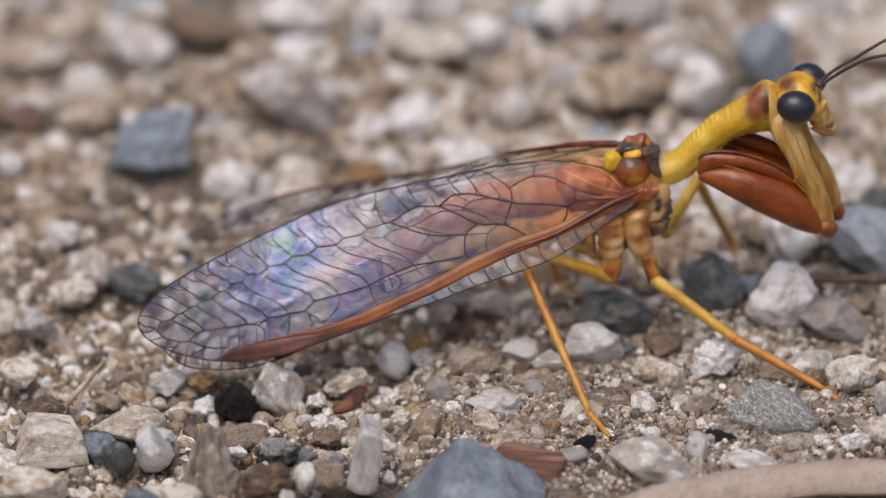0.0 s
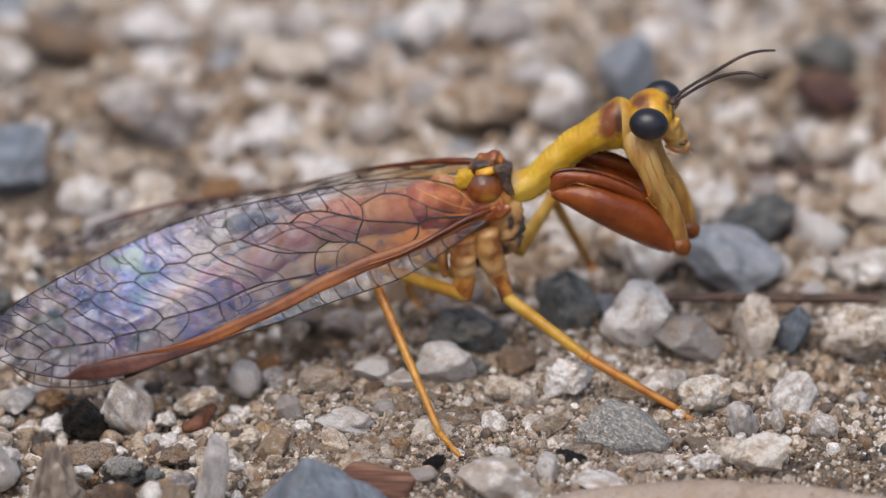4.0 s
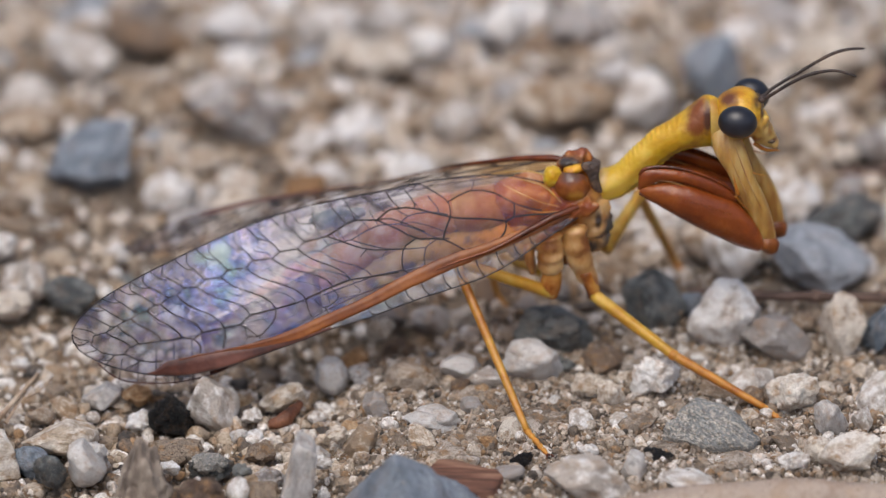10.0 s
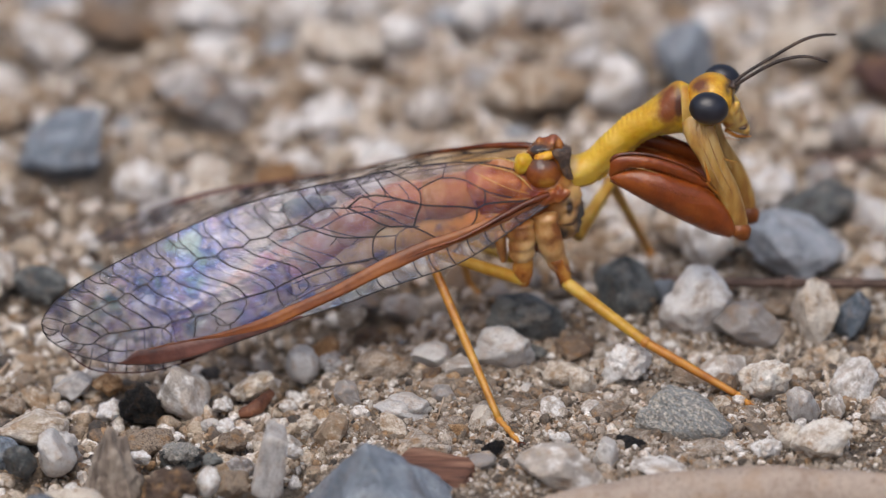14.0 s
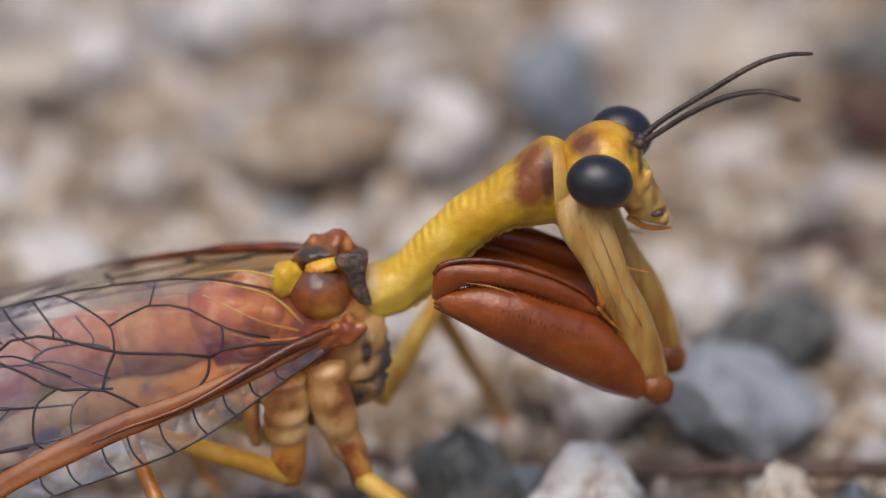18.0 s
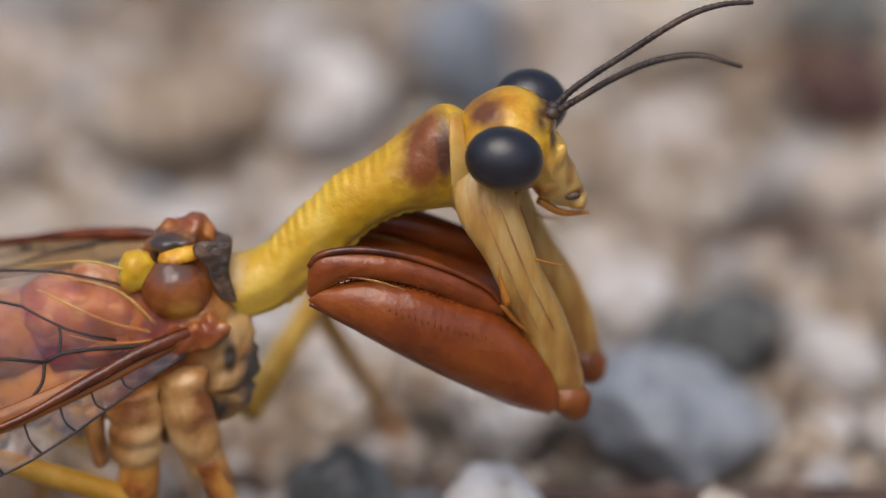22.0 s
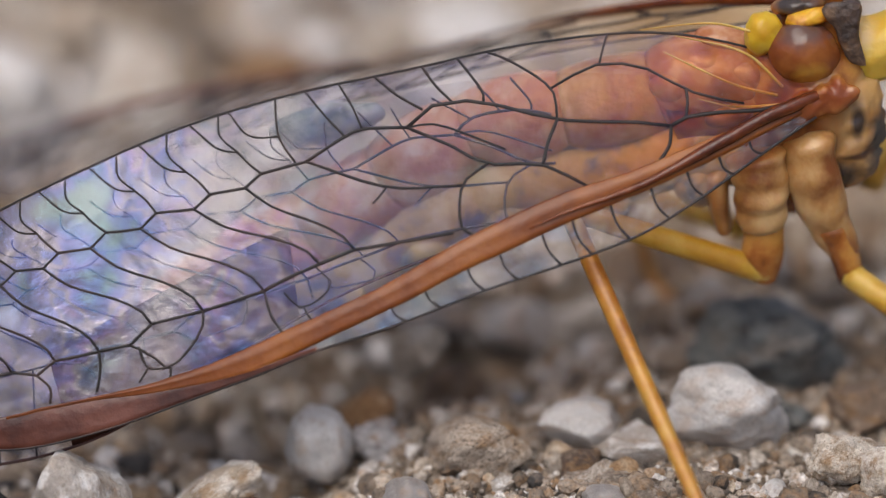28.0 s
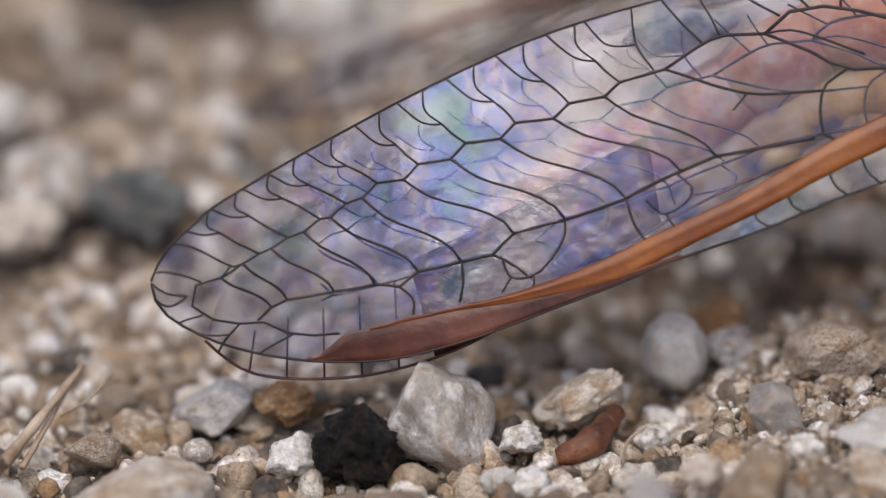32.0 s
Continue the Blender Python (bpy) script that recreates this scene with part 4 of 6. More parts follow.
def build_litter():
    a, b, c = (9.13, 2.79, 1.20), (11.57, 1.82, 1.50), (20.05, 1.19, 1.70)
    for q in np.linspace(0, 1, 7):
        TAKEN.append((a[0] + (c[0] - a[0]) * q, a[1] + (c[1] - a[1]) * q - 1.3, 0.9))
    twig = thing("twig", tube([a, b, c], [0.12, 0.19, 0.19], 30, 8, 1, 9, 0.06), TWIG, "thin dark brown dry twig lying across gravel", "twig", a)
    for q, r in ((0.3, 0.24), (0.62, 0.26)):
        part("knot", ball([b[k] + (c[k] - b[k]) * q for k in range(3)], (r * 1.3, r, r), (0, 0, 0), 16, 12, 0.3), TWIG, twig)
    a, b = (-18.10, -5.37, -0.30), (-16.57, -2.93, 0.50)
    twig = thing("twig", tube([a, b], [0.13, 0.06], 14, 8, 1, 3, 0.1), STRAW, "split straw-coloured twig among pebbles", "twig", a)
    part("splinter", tube([(a[0] + 0.35, a[1], a[2] - 0.1), (b[0] - 0.2, b[1] + 0.1, b[2] - 0.35)], [0.07, 0.03], 10, 6), STRAW, twig)
    a, b, c = (0.17, -9.99, 0.50), (0.78, -10.99, 0.40), (-1.07, -10.22, 0.30)
    chip = rock_verts(4, 51, 4, 0.9, 0.05, [(0, -0.25, 1, 0.42), (0.1, -1, 0.2, 0.42), (1, -0.1, 0.1, 0.6), (-1, 0.15, 0.1, 0.62), (0, 1, 0, 0.45)]) * np.array([1.75, 1.25, 0.75])
    chip = chip @ np.array(Euler((0.05, 0.08, -0.25)).to_matrix()).T + np.array((0.13, -11.32, 0.15))
    thing("wood_chip", (chip.tolist(), ICO[4][1]), WOOD, "reddish brown splintered wood chip on soil", "wood", b)
    e = (-12.32, -11.60, 0.00)
    bark = rock_verts(5, 77, 4, 0.9, 0.17, [(-0.86, -0.1, 0.28, 0.3), (0.95, -0.15, 0.42, 0.42), (0, -1, 0.25, 0.5), (0, 1, 0.2, 0.5)]) * np.array([1.9, 1.0, 2.5]) + np.array(e)
    thing("bark_fragment", (bark.tolist(), ICO[5][1]), BARK, "upright grey-brown bark fragment among pebbles", "bark", e)
    stick = [(13.3, 15.0, 0.25), (16.6, 14.9, 0.4), (19.6, 15.8, 0.45)]
    thing("twig", tube(stick, [0.14, 0.24, 0.2], 24, 8, 1, 5, 0.08), TWIG, "short dark twig among pale pebbles", "twig", stick[0])
    slab, n = [], 14
    for lift in (0.0, -0.32):
        for j in range(n + 1):
            for i in range(n + 1):
                u, v = i / n, j / n
                edge = 0.35 * noise.noise(Vector((3 * v, 1.7, 0))) * (1 - u) ** 4
                x, y = 20.95 + 2.9 * u + 0.35 * v + edge, 17.2 - 0.5 * u + 5.6 * v
                slab.append((x, y, 0.15 + 2.6 * v + 0.25 * math.sin(3 * u) + 0.12 * noise.noise(Vector((x, y, 2.0))) + lift))
    w, half = n + 1, (n + 1) ** 2
    skin = [[j * w + i, j * w + i + 1, (j + 1) * w + i + 1, (j + 1) * w + i] for j in range(n) for i in range(n)]
    ring = [i for i in range(w)] + [j * w + n for j in range(1, w)] + [n * w + i for i in range(n - 1, -1, -1)] + [j * w for j in range(n - 1, 0, -1)]
    skin += [[q + half for q in reversed(f)] for f in skin] + [[b, a, a + half, b + half] for a, b in zip(ring, ring[1:] + ring[:1])]
    thing("bark_piece", (slab, skin), cuticle("brown_bark_slab", (0.1, 0.055, 0.036), (0.17, 0.1, 0.068), (0.25, 0.165, 0.115), 500, 0.8, 0, 0.8, 2500), "broad pinkish-brown slab of bark leaning on gravel", "bark", slab[0])
    TAKEN.append((22.5, 19.5, 2.6))
    # curled dry leaf in front
    mid = curve([(1.29, -16.81, 0.30), (4.55, -14.66, 0.70), (8.25, -13.85, 1.10), (11.94, -13.57, 1.30), (15.40, -13.74, 1.30), (20.13, -14.51, 1.10)], 40)
    verts, faces = [], []
    for i, p in enumerate(mid):
        wide = 0.3 + 0.75 * math.sin(math.pi * min(1, 0.12 + i / 46)) ** 0.7
        for j in range(9):
            q = j / 8 * 2 - 1
            verts.append((p[0], p[1] + q * wide, p[2] + 0.15 - 0.75 * abs(q) ** 2.2 + 0.04 * math.sin(i * 0.8 + q * 3)))
    m = len(verts)
    verts += [(x, y, z - 0.22) for x, y, z in verts]
    for i in range(39):
        for j in range(8):
            q = [i * 9 + j, (i + 1) * 9 + j, (i + 1) * 9 + j + 1, i * 9 + j + 1]
            faces += [list(reversed(q)), [k + m for k in q]]
        for j in (0, 8):
            q = [i * 9 + j, (i + 1) * 9 + j, (i + 1) * 9 + j + m, i * 9 + j + m]
            faces.append(q if j == 0 else list(reversed(q)))
    thing("dry_leaf", (verts, faces), LEAF, "curled pinkish-brown dry leaf on soil", "leaf", tuple(mid[20][:3]))
    # orange seed husk under the white pebble
    a, b, c = (-7.48, -5.36, -0.50), (-6.88, -5.27, -0.30), (-6.28, -4.19, -0.20)
    thing("seed_husk", tube([a, b, c], [0.16, 0.3, 0.18], 16, 10, 1, 3, 0.08), cuticle("rusty_husk", (0.06, 0.02, 0.01), (0.14, 0.05, 0.022), (0.24, 0.1, 0.05), 1500, 0.6, 0, 0.6), "small rusty brown seed husk beside a pebble", "seed", a)
    for pts in ([(-6.25, -6.11, -0.30), (-6.14, -5.74, 0.00), (-5.77, -5.36, 0.10)], [(0.13, -7.13, 0.00), (0.35, -6.67, 0.50), (0.62, -4.43, 0.30)], [(-17.05, -3.35, -0.40), (-16.46, -3.77, 0.20), (-16.00, -3.10, 0.40)]):
        thing("fibre", tube(pts, 0.03, 16, 6), STRAW, "fine pale plant fibre on soil", "fibre", pts[0])


def build_seed_stalk():
    foot = (9.15, 2.00, -1.46)
    stalk = thing("seed_stalk", tube([(foot[0], 2.0, height(foot[0], 2.0) - 0.1), foot, (9.01, 2.00, -0.35), (9.07, 2.00, 0.36)], [0.14, 0.13, 0.1, 0.08], 24, 8, 1, 4, 0.12), STRAW, "dry tan seed stalk with small heads", "plant", foot)
    for at, r in (((8.66, 2.00, 0.72), (0.3, 0.25, 0.24)), ((9.43, 1.90, 0.13), (0.26, 0.24, 0.28))):
        part("seed_head", ball(at, r, (0, 20, 0), 20, 14, 0.4), STRAW, stalk)
        part("seed_branch", tube([at, (9.05, 2.00, -0.09)], [0.07, 0.09], 8, 6), STRAW, stalk)


build_litter()
build_seed_stalk()


# ---- loose gravel ----
def free(x, y, r):
    return all(math.hypot(x - a, y - b) > 0.62 * (r + c) for a, b, c in TAKEN)


FEET = [(3.41, -8.65, 0.00), (12.45, -5.97, 0.00), (9.18, 6.06, 0.00)]


def scatter_pebbles():
    rng = random.Random(5)
    kinds = ["cream"] * 9 + ["ivory"] * 6 + ["tan"] * 5 + ["white"] * 9 + ["grey"] * 4 + ["slate", "dark"] + ["brown"] * 4 + ["clear"] * 3 + ["rusty"] * 5
    made = 0
    for _ in range(9000):
        if made >= 270:
            break
        x, y = rng.uniform(-21, 23), rng.uniform(-11, 36)
        if (y < -7 and x > -1) or y < -10 + 2 * (x < -7) * -1:
            continue
        back = y > 2
        hollow = x < -3.5 and y <= 2
        r = (0.38 if y < 9 else 0.45) * 2.8 ** rng.random() if back else rng.uniform(0.35, 0.85) if hollow else rng.uniform(0.22, 0.45)
        if any(math.hypot(x - f[0], y - f[1]) < r + 0.7 for f in FEET) or not free(x, y, r):
            continue
        TAKEN.append((x, y, r))
        kind = rng.choice(kinds if y < 5 else ["cream"] * 9 + ["ivory"] * 6 + ["tan"] * 2 + ["white"] * 12 + ["grey"] * 3 + ["clear"] * 4 + ["pale_slate"] * 2 + ["rusty"] * 2)
        if -19.5 < x < -11.5 and 4 < y < 13:
            kind, r = rng.choice(["brown", "tan", "brown", "dark", "cream"]), r * 0.7
        z = height(x, y) + r * 0.3
        if -17 < x < 5 and -6 < y < 2:
            r = min(r, 0.6)
        pebble(kind, (x, y, z), (r * rng.uniform(0.85, 1.3), r * rng.uniform(0.8, 1.2), r * rng.uniform(0.6, 0.95)), (rng.uniform(-25, 25), rng.uniform(-25, 25), rng.uniform(0, 360)), rng.randrange(5), label=WORDS[kind],
               style=rng.choice(["angular", "angular", "lump", "lump", "shard"]), level=4)
        made += 1


def scatter_clods():
    """Crumbly clods that break up the surface of the mound."""
    rng = random.Random(21)
    for _ in range(60):
        x, y = rng.uniform(-3.2, 14), rng.uniform(-9.5, 1.5)
        r = rng.uniform(0.45, 1.15)
        if any(math.hypot(x - f[0], y - f[1]) < 0.6 * r for f in FEET):
            continue
        pebble("clod", (x, y, height(x, y) - 0.12 * r), (r * rng.uniform(0.9, 1.4), r * rng.uniform(0.8, 1.1), r * rng.uniform(0.35, 0.55)), (rng.uniform(-15, 15), rng.uniform(-15, 15), rng.uniform(0, 360)), rng.randrange(5), "clod", WORDS["clod"], "crumbly clods", 4, "crumb")


scatter_pebbles()
scatter_clods()


def stuff(name, label, count, area, size, level, seed, sink, ok=None, mat=GRIT):
    """Many grains in one mesh."""
    rng = np.random.default_rng(seed)
    shapes = [rock_verts(level, 100 + i, 7, 0.36, 0.07 if level > 1 else 0) for i in range(14)]
    tri = np.array(ICO[level][1])
    vs, fs, base = [], [], 0
    while len(vs) < count:
        x, y = rng.uniform(area[0], area[1]), rng.uniform(area[2], area[3])
        r = size[0] * (size[1] / size[0]) ** (rng.random() ** 1.6)
        if ok is not None and not ok(x, y, r, rng.random()):
            continue
        e = np.array(Euler(rng.uniform(0, 6.28, 3)).to_matrix())
        s = shapes[rng.integers(14)] * rng.uniform(0.6, 1.15, 3) * r
        vs.append(s @ e.T + (x, y, height(x, y) + r * sink))
        fs.append(tri + base)
        base += len(s)
    v, f = np.vstack(vs) * MM, np.vstack(fs)
    me = bpy.data.meshes.new(name)
    me.from_pydata(v.tolist(), [], f.tolist())
    me.materials.append(mat)
    if level > 2:
        me.polygons.foreach_set("use_smooth", [True] * len(me.polygons))
    ob = new(name, me)
    tagged(ob, label, "gravel", kind="stuff")


def small_ok(x, y, r, u):
    return u < (1.0 if y < 3 else 0.35) * (0.6 if -4 < x < 15 and y < 2 else 1.0) and not (-8 < x < 2.5 and y < -11)


stuff("grit", "fine pale angular sand grains on soil", 20000, (-20, 23, -18, 14), (0.04, 0.2), 1, 11, 0.35, small_ok)
stuff("sand", "fine cemented sand on the mound", 42000, (-4.8, 16, -13, 3), (0.03, 0.15), 1, 14, 0.35, None, SANDGRAIN)
stuff("sand", "coarse pale sand crumbs on the mound", 4200, (-4.8, 16, -12.5, 3), (0.09, 0.34), 2, 17, 0.3, lambda x, y, r, u: not (-8 < x < 2.5 and y < -11), SANDGRAIN)
clear_of = lambda x, y, r, u: free(x, y, r * 0.6) and not (-4 < x < 14 and y < 2 and (u > 0.3 or r > 0.42)) and not (x > 1 and -13.5 < y < -8.5) and not (-8 < x < 3 and y < -10.5)
stuff("gravel", "small mixed beige and grey gravel pieces", 2600, (-22, 24, -18, 7), (0.14, 0.52), 3, 12, 0.15, clear_of)
stuff("gravel", "small packed gravel in the hollow", 1500, (-22, -3.6, -16, 4), (0.16, 0.5), 3, 18, 0.2, lambda x, y, r, u: free(x, y, r * 0.5) and not (-8 < x < 3 and y < -10.5))
stuff("gravel", "small mixed gravel behind the insect", 12000, (-24, 26, 6, 42), (0.15, 0.75), 2, 15, 0.2, lambda x, y, r, u: clear_of(x, y, r, u) and not (-19.5 < x < -11.5 and y < 13 and u > 0.25))
stuff("gravel", "loose mixed gravel further off", 2200, (-60, 60, -40, 100), (0.7, 2.0), 2, 13, 0.25, lambda x, y, r, u: not (-24 < x < 26 and -24 < y < 36))


# ---- the mantidfly ----
def side(points, y):
    """The same points set to another depth."""
    return [(x, y, z) for x, _, z in points]


WING_TOP = [(4.82, -0.90, 7.13), (3.44, -0.70, 7.70), (1.46, -0.60, 8.04), (-0.97, -0.60, 7.82), (-3.18, -0.65, 7.35), (-5.39, -0.75, 6.91), (-7.61, -0.95, 6.31), (-9.82, -1.40, 5.50),
            (-11.51, -2.40, 5.07), (-12.83, -3.00, 4.60), (-13.93, -3.50, 4.13), (-14.66, -3.80, 3.61), (-15.03, -3.95, 3.17), (-15.17, -4.00, 2.84)]
WING_LOW = [(4.95, -1.20, 6.74), (3.66, -1.90, 6.15), (2.12, -2.70, 5.37), (0.79, -3.20, 4.83), (-1.85, -3.80, 4.15), (-3.47, -4.00, 3.57), (-5.16, -4.10, 3.03), (-6.14, -4.15, 2.61), (-7.51, -4.20, 2.09), (-8.89, -4.30, 1.61),
            (-10.29, -4.35, 1.24), (-11.31, -4.35, 1.15), (-12.50, -4.30, 1.22), (-13.80, -4.20, 1.52), (-14.76, -4.10, 2.02), (-15.11, -4.02, 2.45), (-15.17, -4.00, 2.79)]
FAR_TOP = [(4.46, 0.80, 7.76), (3.46, 0.75, 7.59), (1.46, 0.60, 7.37), (-0.98, 0.70, 6.92), (-3.20, 0.90, 6.23), (-5.43, 1.20, 5.53), (-7.68, 1.80, 4.52), (-9.96, 2.80, 3.26), (-11.80, 4.00, 2.30), (-13.09, 5.00, 1.79), (-13.48, 5.30, 1.76)]
FAR_LOW = [(4.46, 1.10, 7.76), (3.58, 1.50, 7.79), (1.47, 2.50, 7.12), (-0.98, 3.50, 6.22), (-3.24, 4.50, 5.20), (-5.95, 5.20, 4.42), (-8.67, 5.60, 3.74), (-10.26, 5.80, 3.16), (-11.86, 5.80, 2.55), (-13.10, 5.50, 1.94), (-13.48, 5.30, 1.79)]


def wing_sheet(inner, outer, bulge=0.3):
    """The wing's surface: station s from base to tip, c from the inner to the leading edge."""
    top, low = curve(inner, 60), curve(outer, 60)
    grid = np.linspace(0, 1, 60)

    def at(s, c, lift=0.0):
        a = np.array([np.interp(s, grid, top[:, i]) for i in range(3)])
        b = np.array([np.interp(s, grid, low[:, i]) for i in range(3)])
        p = a + (b - a) * c
        d = b - a
        nrm = np.array([0, d[2], -d[1]]) * (-1 if d[1] > 0 else 1)
        nrm = nrm / (np.linalg.norm(nrm) + 1e-9)
        p = p + nrm * (lift + bulge * math.sin(math.pi * min(1, max(0, c))) * min(1, 4 * s * (1 - s) + 0.05))
        return Vector(p)

    return at


# Where the branches of the middle row leave it, and where they end in the outer row, along the wing.
LEAVES = [0.91, 0.888, 0.86, 0.828, 0.802, 0.77, 0.728, 0.682, 0.635, 0.585, 0.537]
ENDS = [0.865, 0.85, 0.807, 0.77, 0.73, 0.69, 0.64, 0.593, 0.537, 0.485, 0.453]
MIDDLE = [(0.388, 0.25), (0.48, 0.285), (0.537, 0.315), (0.585, 0.325), (0.682, 0.31), (0.77, 0.305), (0.828, 0.36), (0.86, 0.395), (0.888, 0.44), (0.91, 0.51)]
OUTER = [(0.365, 0.735), (0.453, 0.675), (0.485, 0.69), (0.537, 0.715), (0.593, 0.705), (0.64, 0.68), (0.662, 0.725), (0.69, 0.705), (0.73, 0.68), (0.748, 0.715), (0.77, 0.675), (0.807, 0.67), (0.85, 0.68), (0.865, 0.715), (0.878, 0.795)]
# Veins round the large cells by the root and those of the tip: radius, then points (s, c).
ROOT_VEINS = [(0.04, [(0.02, 0.6), (0.068, 0.62), (0.105, 0.555), (0.145, 0.52), (0.16, 0.545)]), (0.036, [(0.16, 0.545), (0.195, 0.465), (0.258, 0.375), (0.318, 0.225), (0.345, 0.19), (0.372, 0.19), (0.388, 0.25)]),
              (0.034, [(0.388, 0.25), (0.355, 0.37), (0.325, 0.495), (0.278, 0.56), (0.242, 0.71)]), (0.036, [(0.258, 0.375), (0.278, 0.56)]), (0.03, [(0.325, 0.495), (0.35, 0.555), (0.357, 0.73), (0.338, 0.79)]),
              (0.03, [(0.48, 0.285), (0.415, 0.47), (0.35, 0.555)]), (0.036, [(0.16, 0.545), (0.165, 0.645), (0.178, 0.71)]), (0.03, [(0.14, 0.355), (0.145, 0.52)])]
ROOT_TWIGS = [(0.024, [(0.388, 0.25), (0.36, 0.275), (0.307, 0.455)]), (0.026, [(0.372, 0.19), (0.408, 0.0)]), (0.026, [(0.345, 0.19), (0.365, 0.0)]), (0.026, [(0.318, 0.22), (0.318, 0.165), (0.333, 0.0)]), (0.026, [(0.258, 0.37), (0.258, 0.225), (0.288, 0.065), (0.307, 0.0)]),
              (0.028, [(0.258, 0.225), (0.212, 0.145), (0.17, 0.21), (0.14, 0.355), (0.088, 0.52)]), (0.022, [(0.212, 0.145), (0.2, 0.0)]), (0.022, [(0.443, 0.225), (0.47, 0.0)]), (0.022, [(0.427, 0.21), (0.44, 0.0)]), (0.022, [(0.415, 0.47), (0.43, 0.52)])]
TIP_VEINS = [(0.024, [(0.91, 0.51), (0.93, 0.525), (0.945, 0.655), (0.93, 0.81), (0.895, 0.825), (0.878, 0.795), (0.848, 0.865), (0.807, 0.865)]), (0.022, [(0.93, 0.525), (0.965, 0.35), (0.985, 0.2)]), (0.022, [(0.945, 0.655), (0.975, 0.66), (0.995, 0.6)]), (0.022, [(0.888, 0.44), (0.9, 0.44), (0.93, 0.26), (0.962, 0.0)]),
             (0.02, [(0.9, 0.44), (0.91, 0.51)]), (0.022, [(0.945, 0.655), (0.963, 0.83), (0.985, 0.99)]), (0.022, [(0.93, 0.81), (0.945, 0.9), (0.955, 1.0)]), (0.022, [(0.895, 0.825), (0.905, 0.915), (0.912, 1.0)]), (0.02, [(0.905, 0.915), (0.935, 1.0)]), (0.022, [(0.848, 0.865), (0.88, 1.0)])]
BAR_VEINS = [(0.026, [(0.748, 0.715), (0.738, 0.78), (0.74, 0.84)]), (0.026, [(0.69, 0.705), (0.692, 0.78), (0.698, 0.85)]), (0.026, [(0.662, 0.725), (0.645, 0.79), (0.63, 0.86), (0.6, 0.78), (0.593, 0.705)]), (0.022, [(0.655, 0.74), (0.65, 0.83), (0.63, 0.86)]), (0.022, [(0.65, 0.83), (0.66, 0.87)]), (0.022, [(0.63, 0.86), (0.633, 0.9)]),
             (0.026, [(0.537, 0.715), (0.535, 0.81), (0.527, 0.895)]), (0.022, [(0.49, 0.69), (0.478, 0.78), (0.505, 0.83), (0.52, 0.75)]), (0.02, [(0.505, 0.83), (0.5, 0.885)])]


def vein_lines(rng):
    """The net of veins as (polyline in (s, c), radius): a stepped middle row, branches that bend from it to the outer row, and forks to the inner edge."""
    lines = []

    def on(row, s):
        return float(np.interp(s, [p[0] for p in row], [p[1] for p in row]))

    def add(pts, r, n=9):
        if len(pts) == 2:
            a, b = pts
            w = rng.uniform(-0.06, 0.06)
            pts = [a, ((a[0] + b[0]) / 2 - (b[1] - a[1]) * w * 0.2, (a[1] + b[1]) / 2 + (b[0] - a[0]) * w), b]
        lines.append(([(x, y) for x, y, _ in curve([(x, y, 0) for x, y in pts], n)], r))

    for a, b in zip(OUTER[:-1], OUTER[1:]):
        add([a, b], 0.029 + 0.008 * (1 - soft(0.4, 0.6, a[0])))
    last = (0.443, 0.225)
    add([(0.388, 0.25), (0.427, 0.21), last, (0.48, 0.285)], 0.032)
    last = (0.48, 0.285)
    for k, (s, e) in reversed(list(enumerate(zip(LEAVES, ENDS)))):
        leave, up = (s, on(MIDDLE, s)), (s - 0.016, on(MIDDLE, s) - 0.034)
        if k == 0:
            add([last, leave], 0.024)
        else:
            add([last, up], 0.03 - 0.006 * soft(0.5, 0.8, s))
            add([up, leave], 0.028 - 0.005 * soft(0.5, 0.8, s))
        end = (e, on(OUTER, e))
        bend = lambda f, g: (s + (e - s) * f, leave[1] + (end[1] - leave[1]) * g)
        add([leave, bend(0.25, 0.3), bend(0.7, 0.63), bend(0.92, 0.84), end], 0.026, 14)
        last = leave
        if k == 0:
            continue
        fork = (up[0] + 0.016 + 0.018 * soft(0.7, 0.85, s) + rng.uniform(-0.003, 0.003), up[1] * (0.6 - 0.12 * soft(0.7, 0.85, s)))
        add([up, fork], 0.023)
        add([fork, (fork[0] + 0.013, fork[1] * 0.5), (fork[0] + 0.011, 0.0)], 0.02)
        add([fork, (fork[0] + 0.018, fork[1] * 0.74), (fork[0] + 0.038, 0.0)], 0.02)
    add([(0.49, 0.275), (0.5, 0.155), (0.497, 0.0)], 0.022)
    add([(0.5, 0.155), (0.525, 0.12), (0.54, 0.0)], 0.02)
    for r, pts in ROOT_VEINS + ROOT_TWIGS + TIP_VEINS + BAR_VEINS:
        add(pts, r, 6 * len(pts))
    return lines


def upper_at(s):
    """Where the leading vein begins across the wing."""
    return float(np.interp(s, [0, 0.04, 0.1, 0.26, 0.31, 0.36, 0.4, 0.44, 0.5, 0.55, 0.6, 0.65, 0.7, 0.75, 0.81, 0.9], [0.5, 0.63, 0.69, 0.7, 0.735, 0.775, 0.81, 0.845, 0.88, 0.89, 0.9, 0.89, 0.865, 0.845, 0.865, 0.95]))


def lower_at(s):
    """Where the leading vein ends across the wing; beyond the middle it meets the edge."""
    return float(np.interp(s, [0, 0.04, 0.1, 0.16, 0.21, 0.265, 0.32, 0.37, 0.4, 0.45, 0.5, 0.55], [0.82, 0.84, 0.84, 0.82, 0.815, 0.835, 0.875, 0.9, 0.92, 0.945, 0.975, 0.99]))


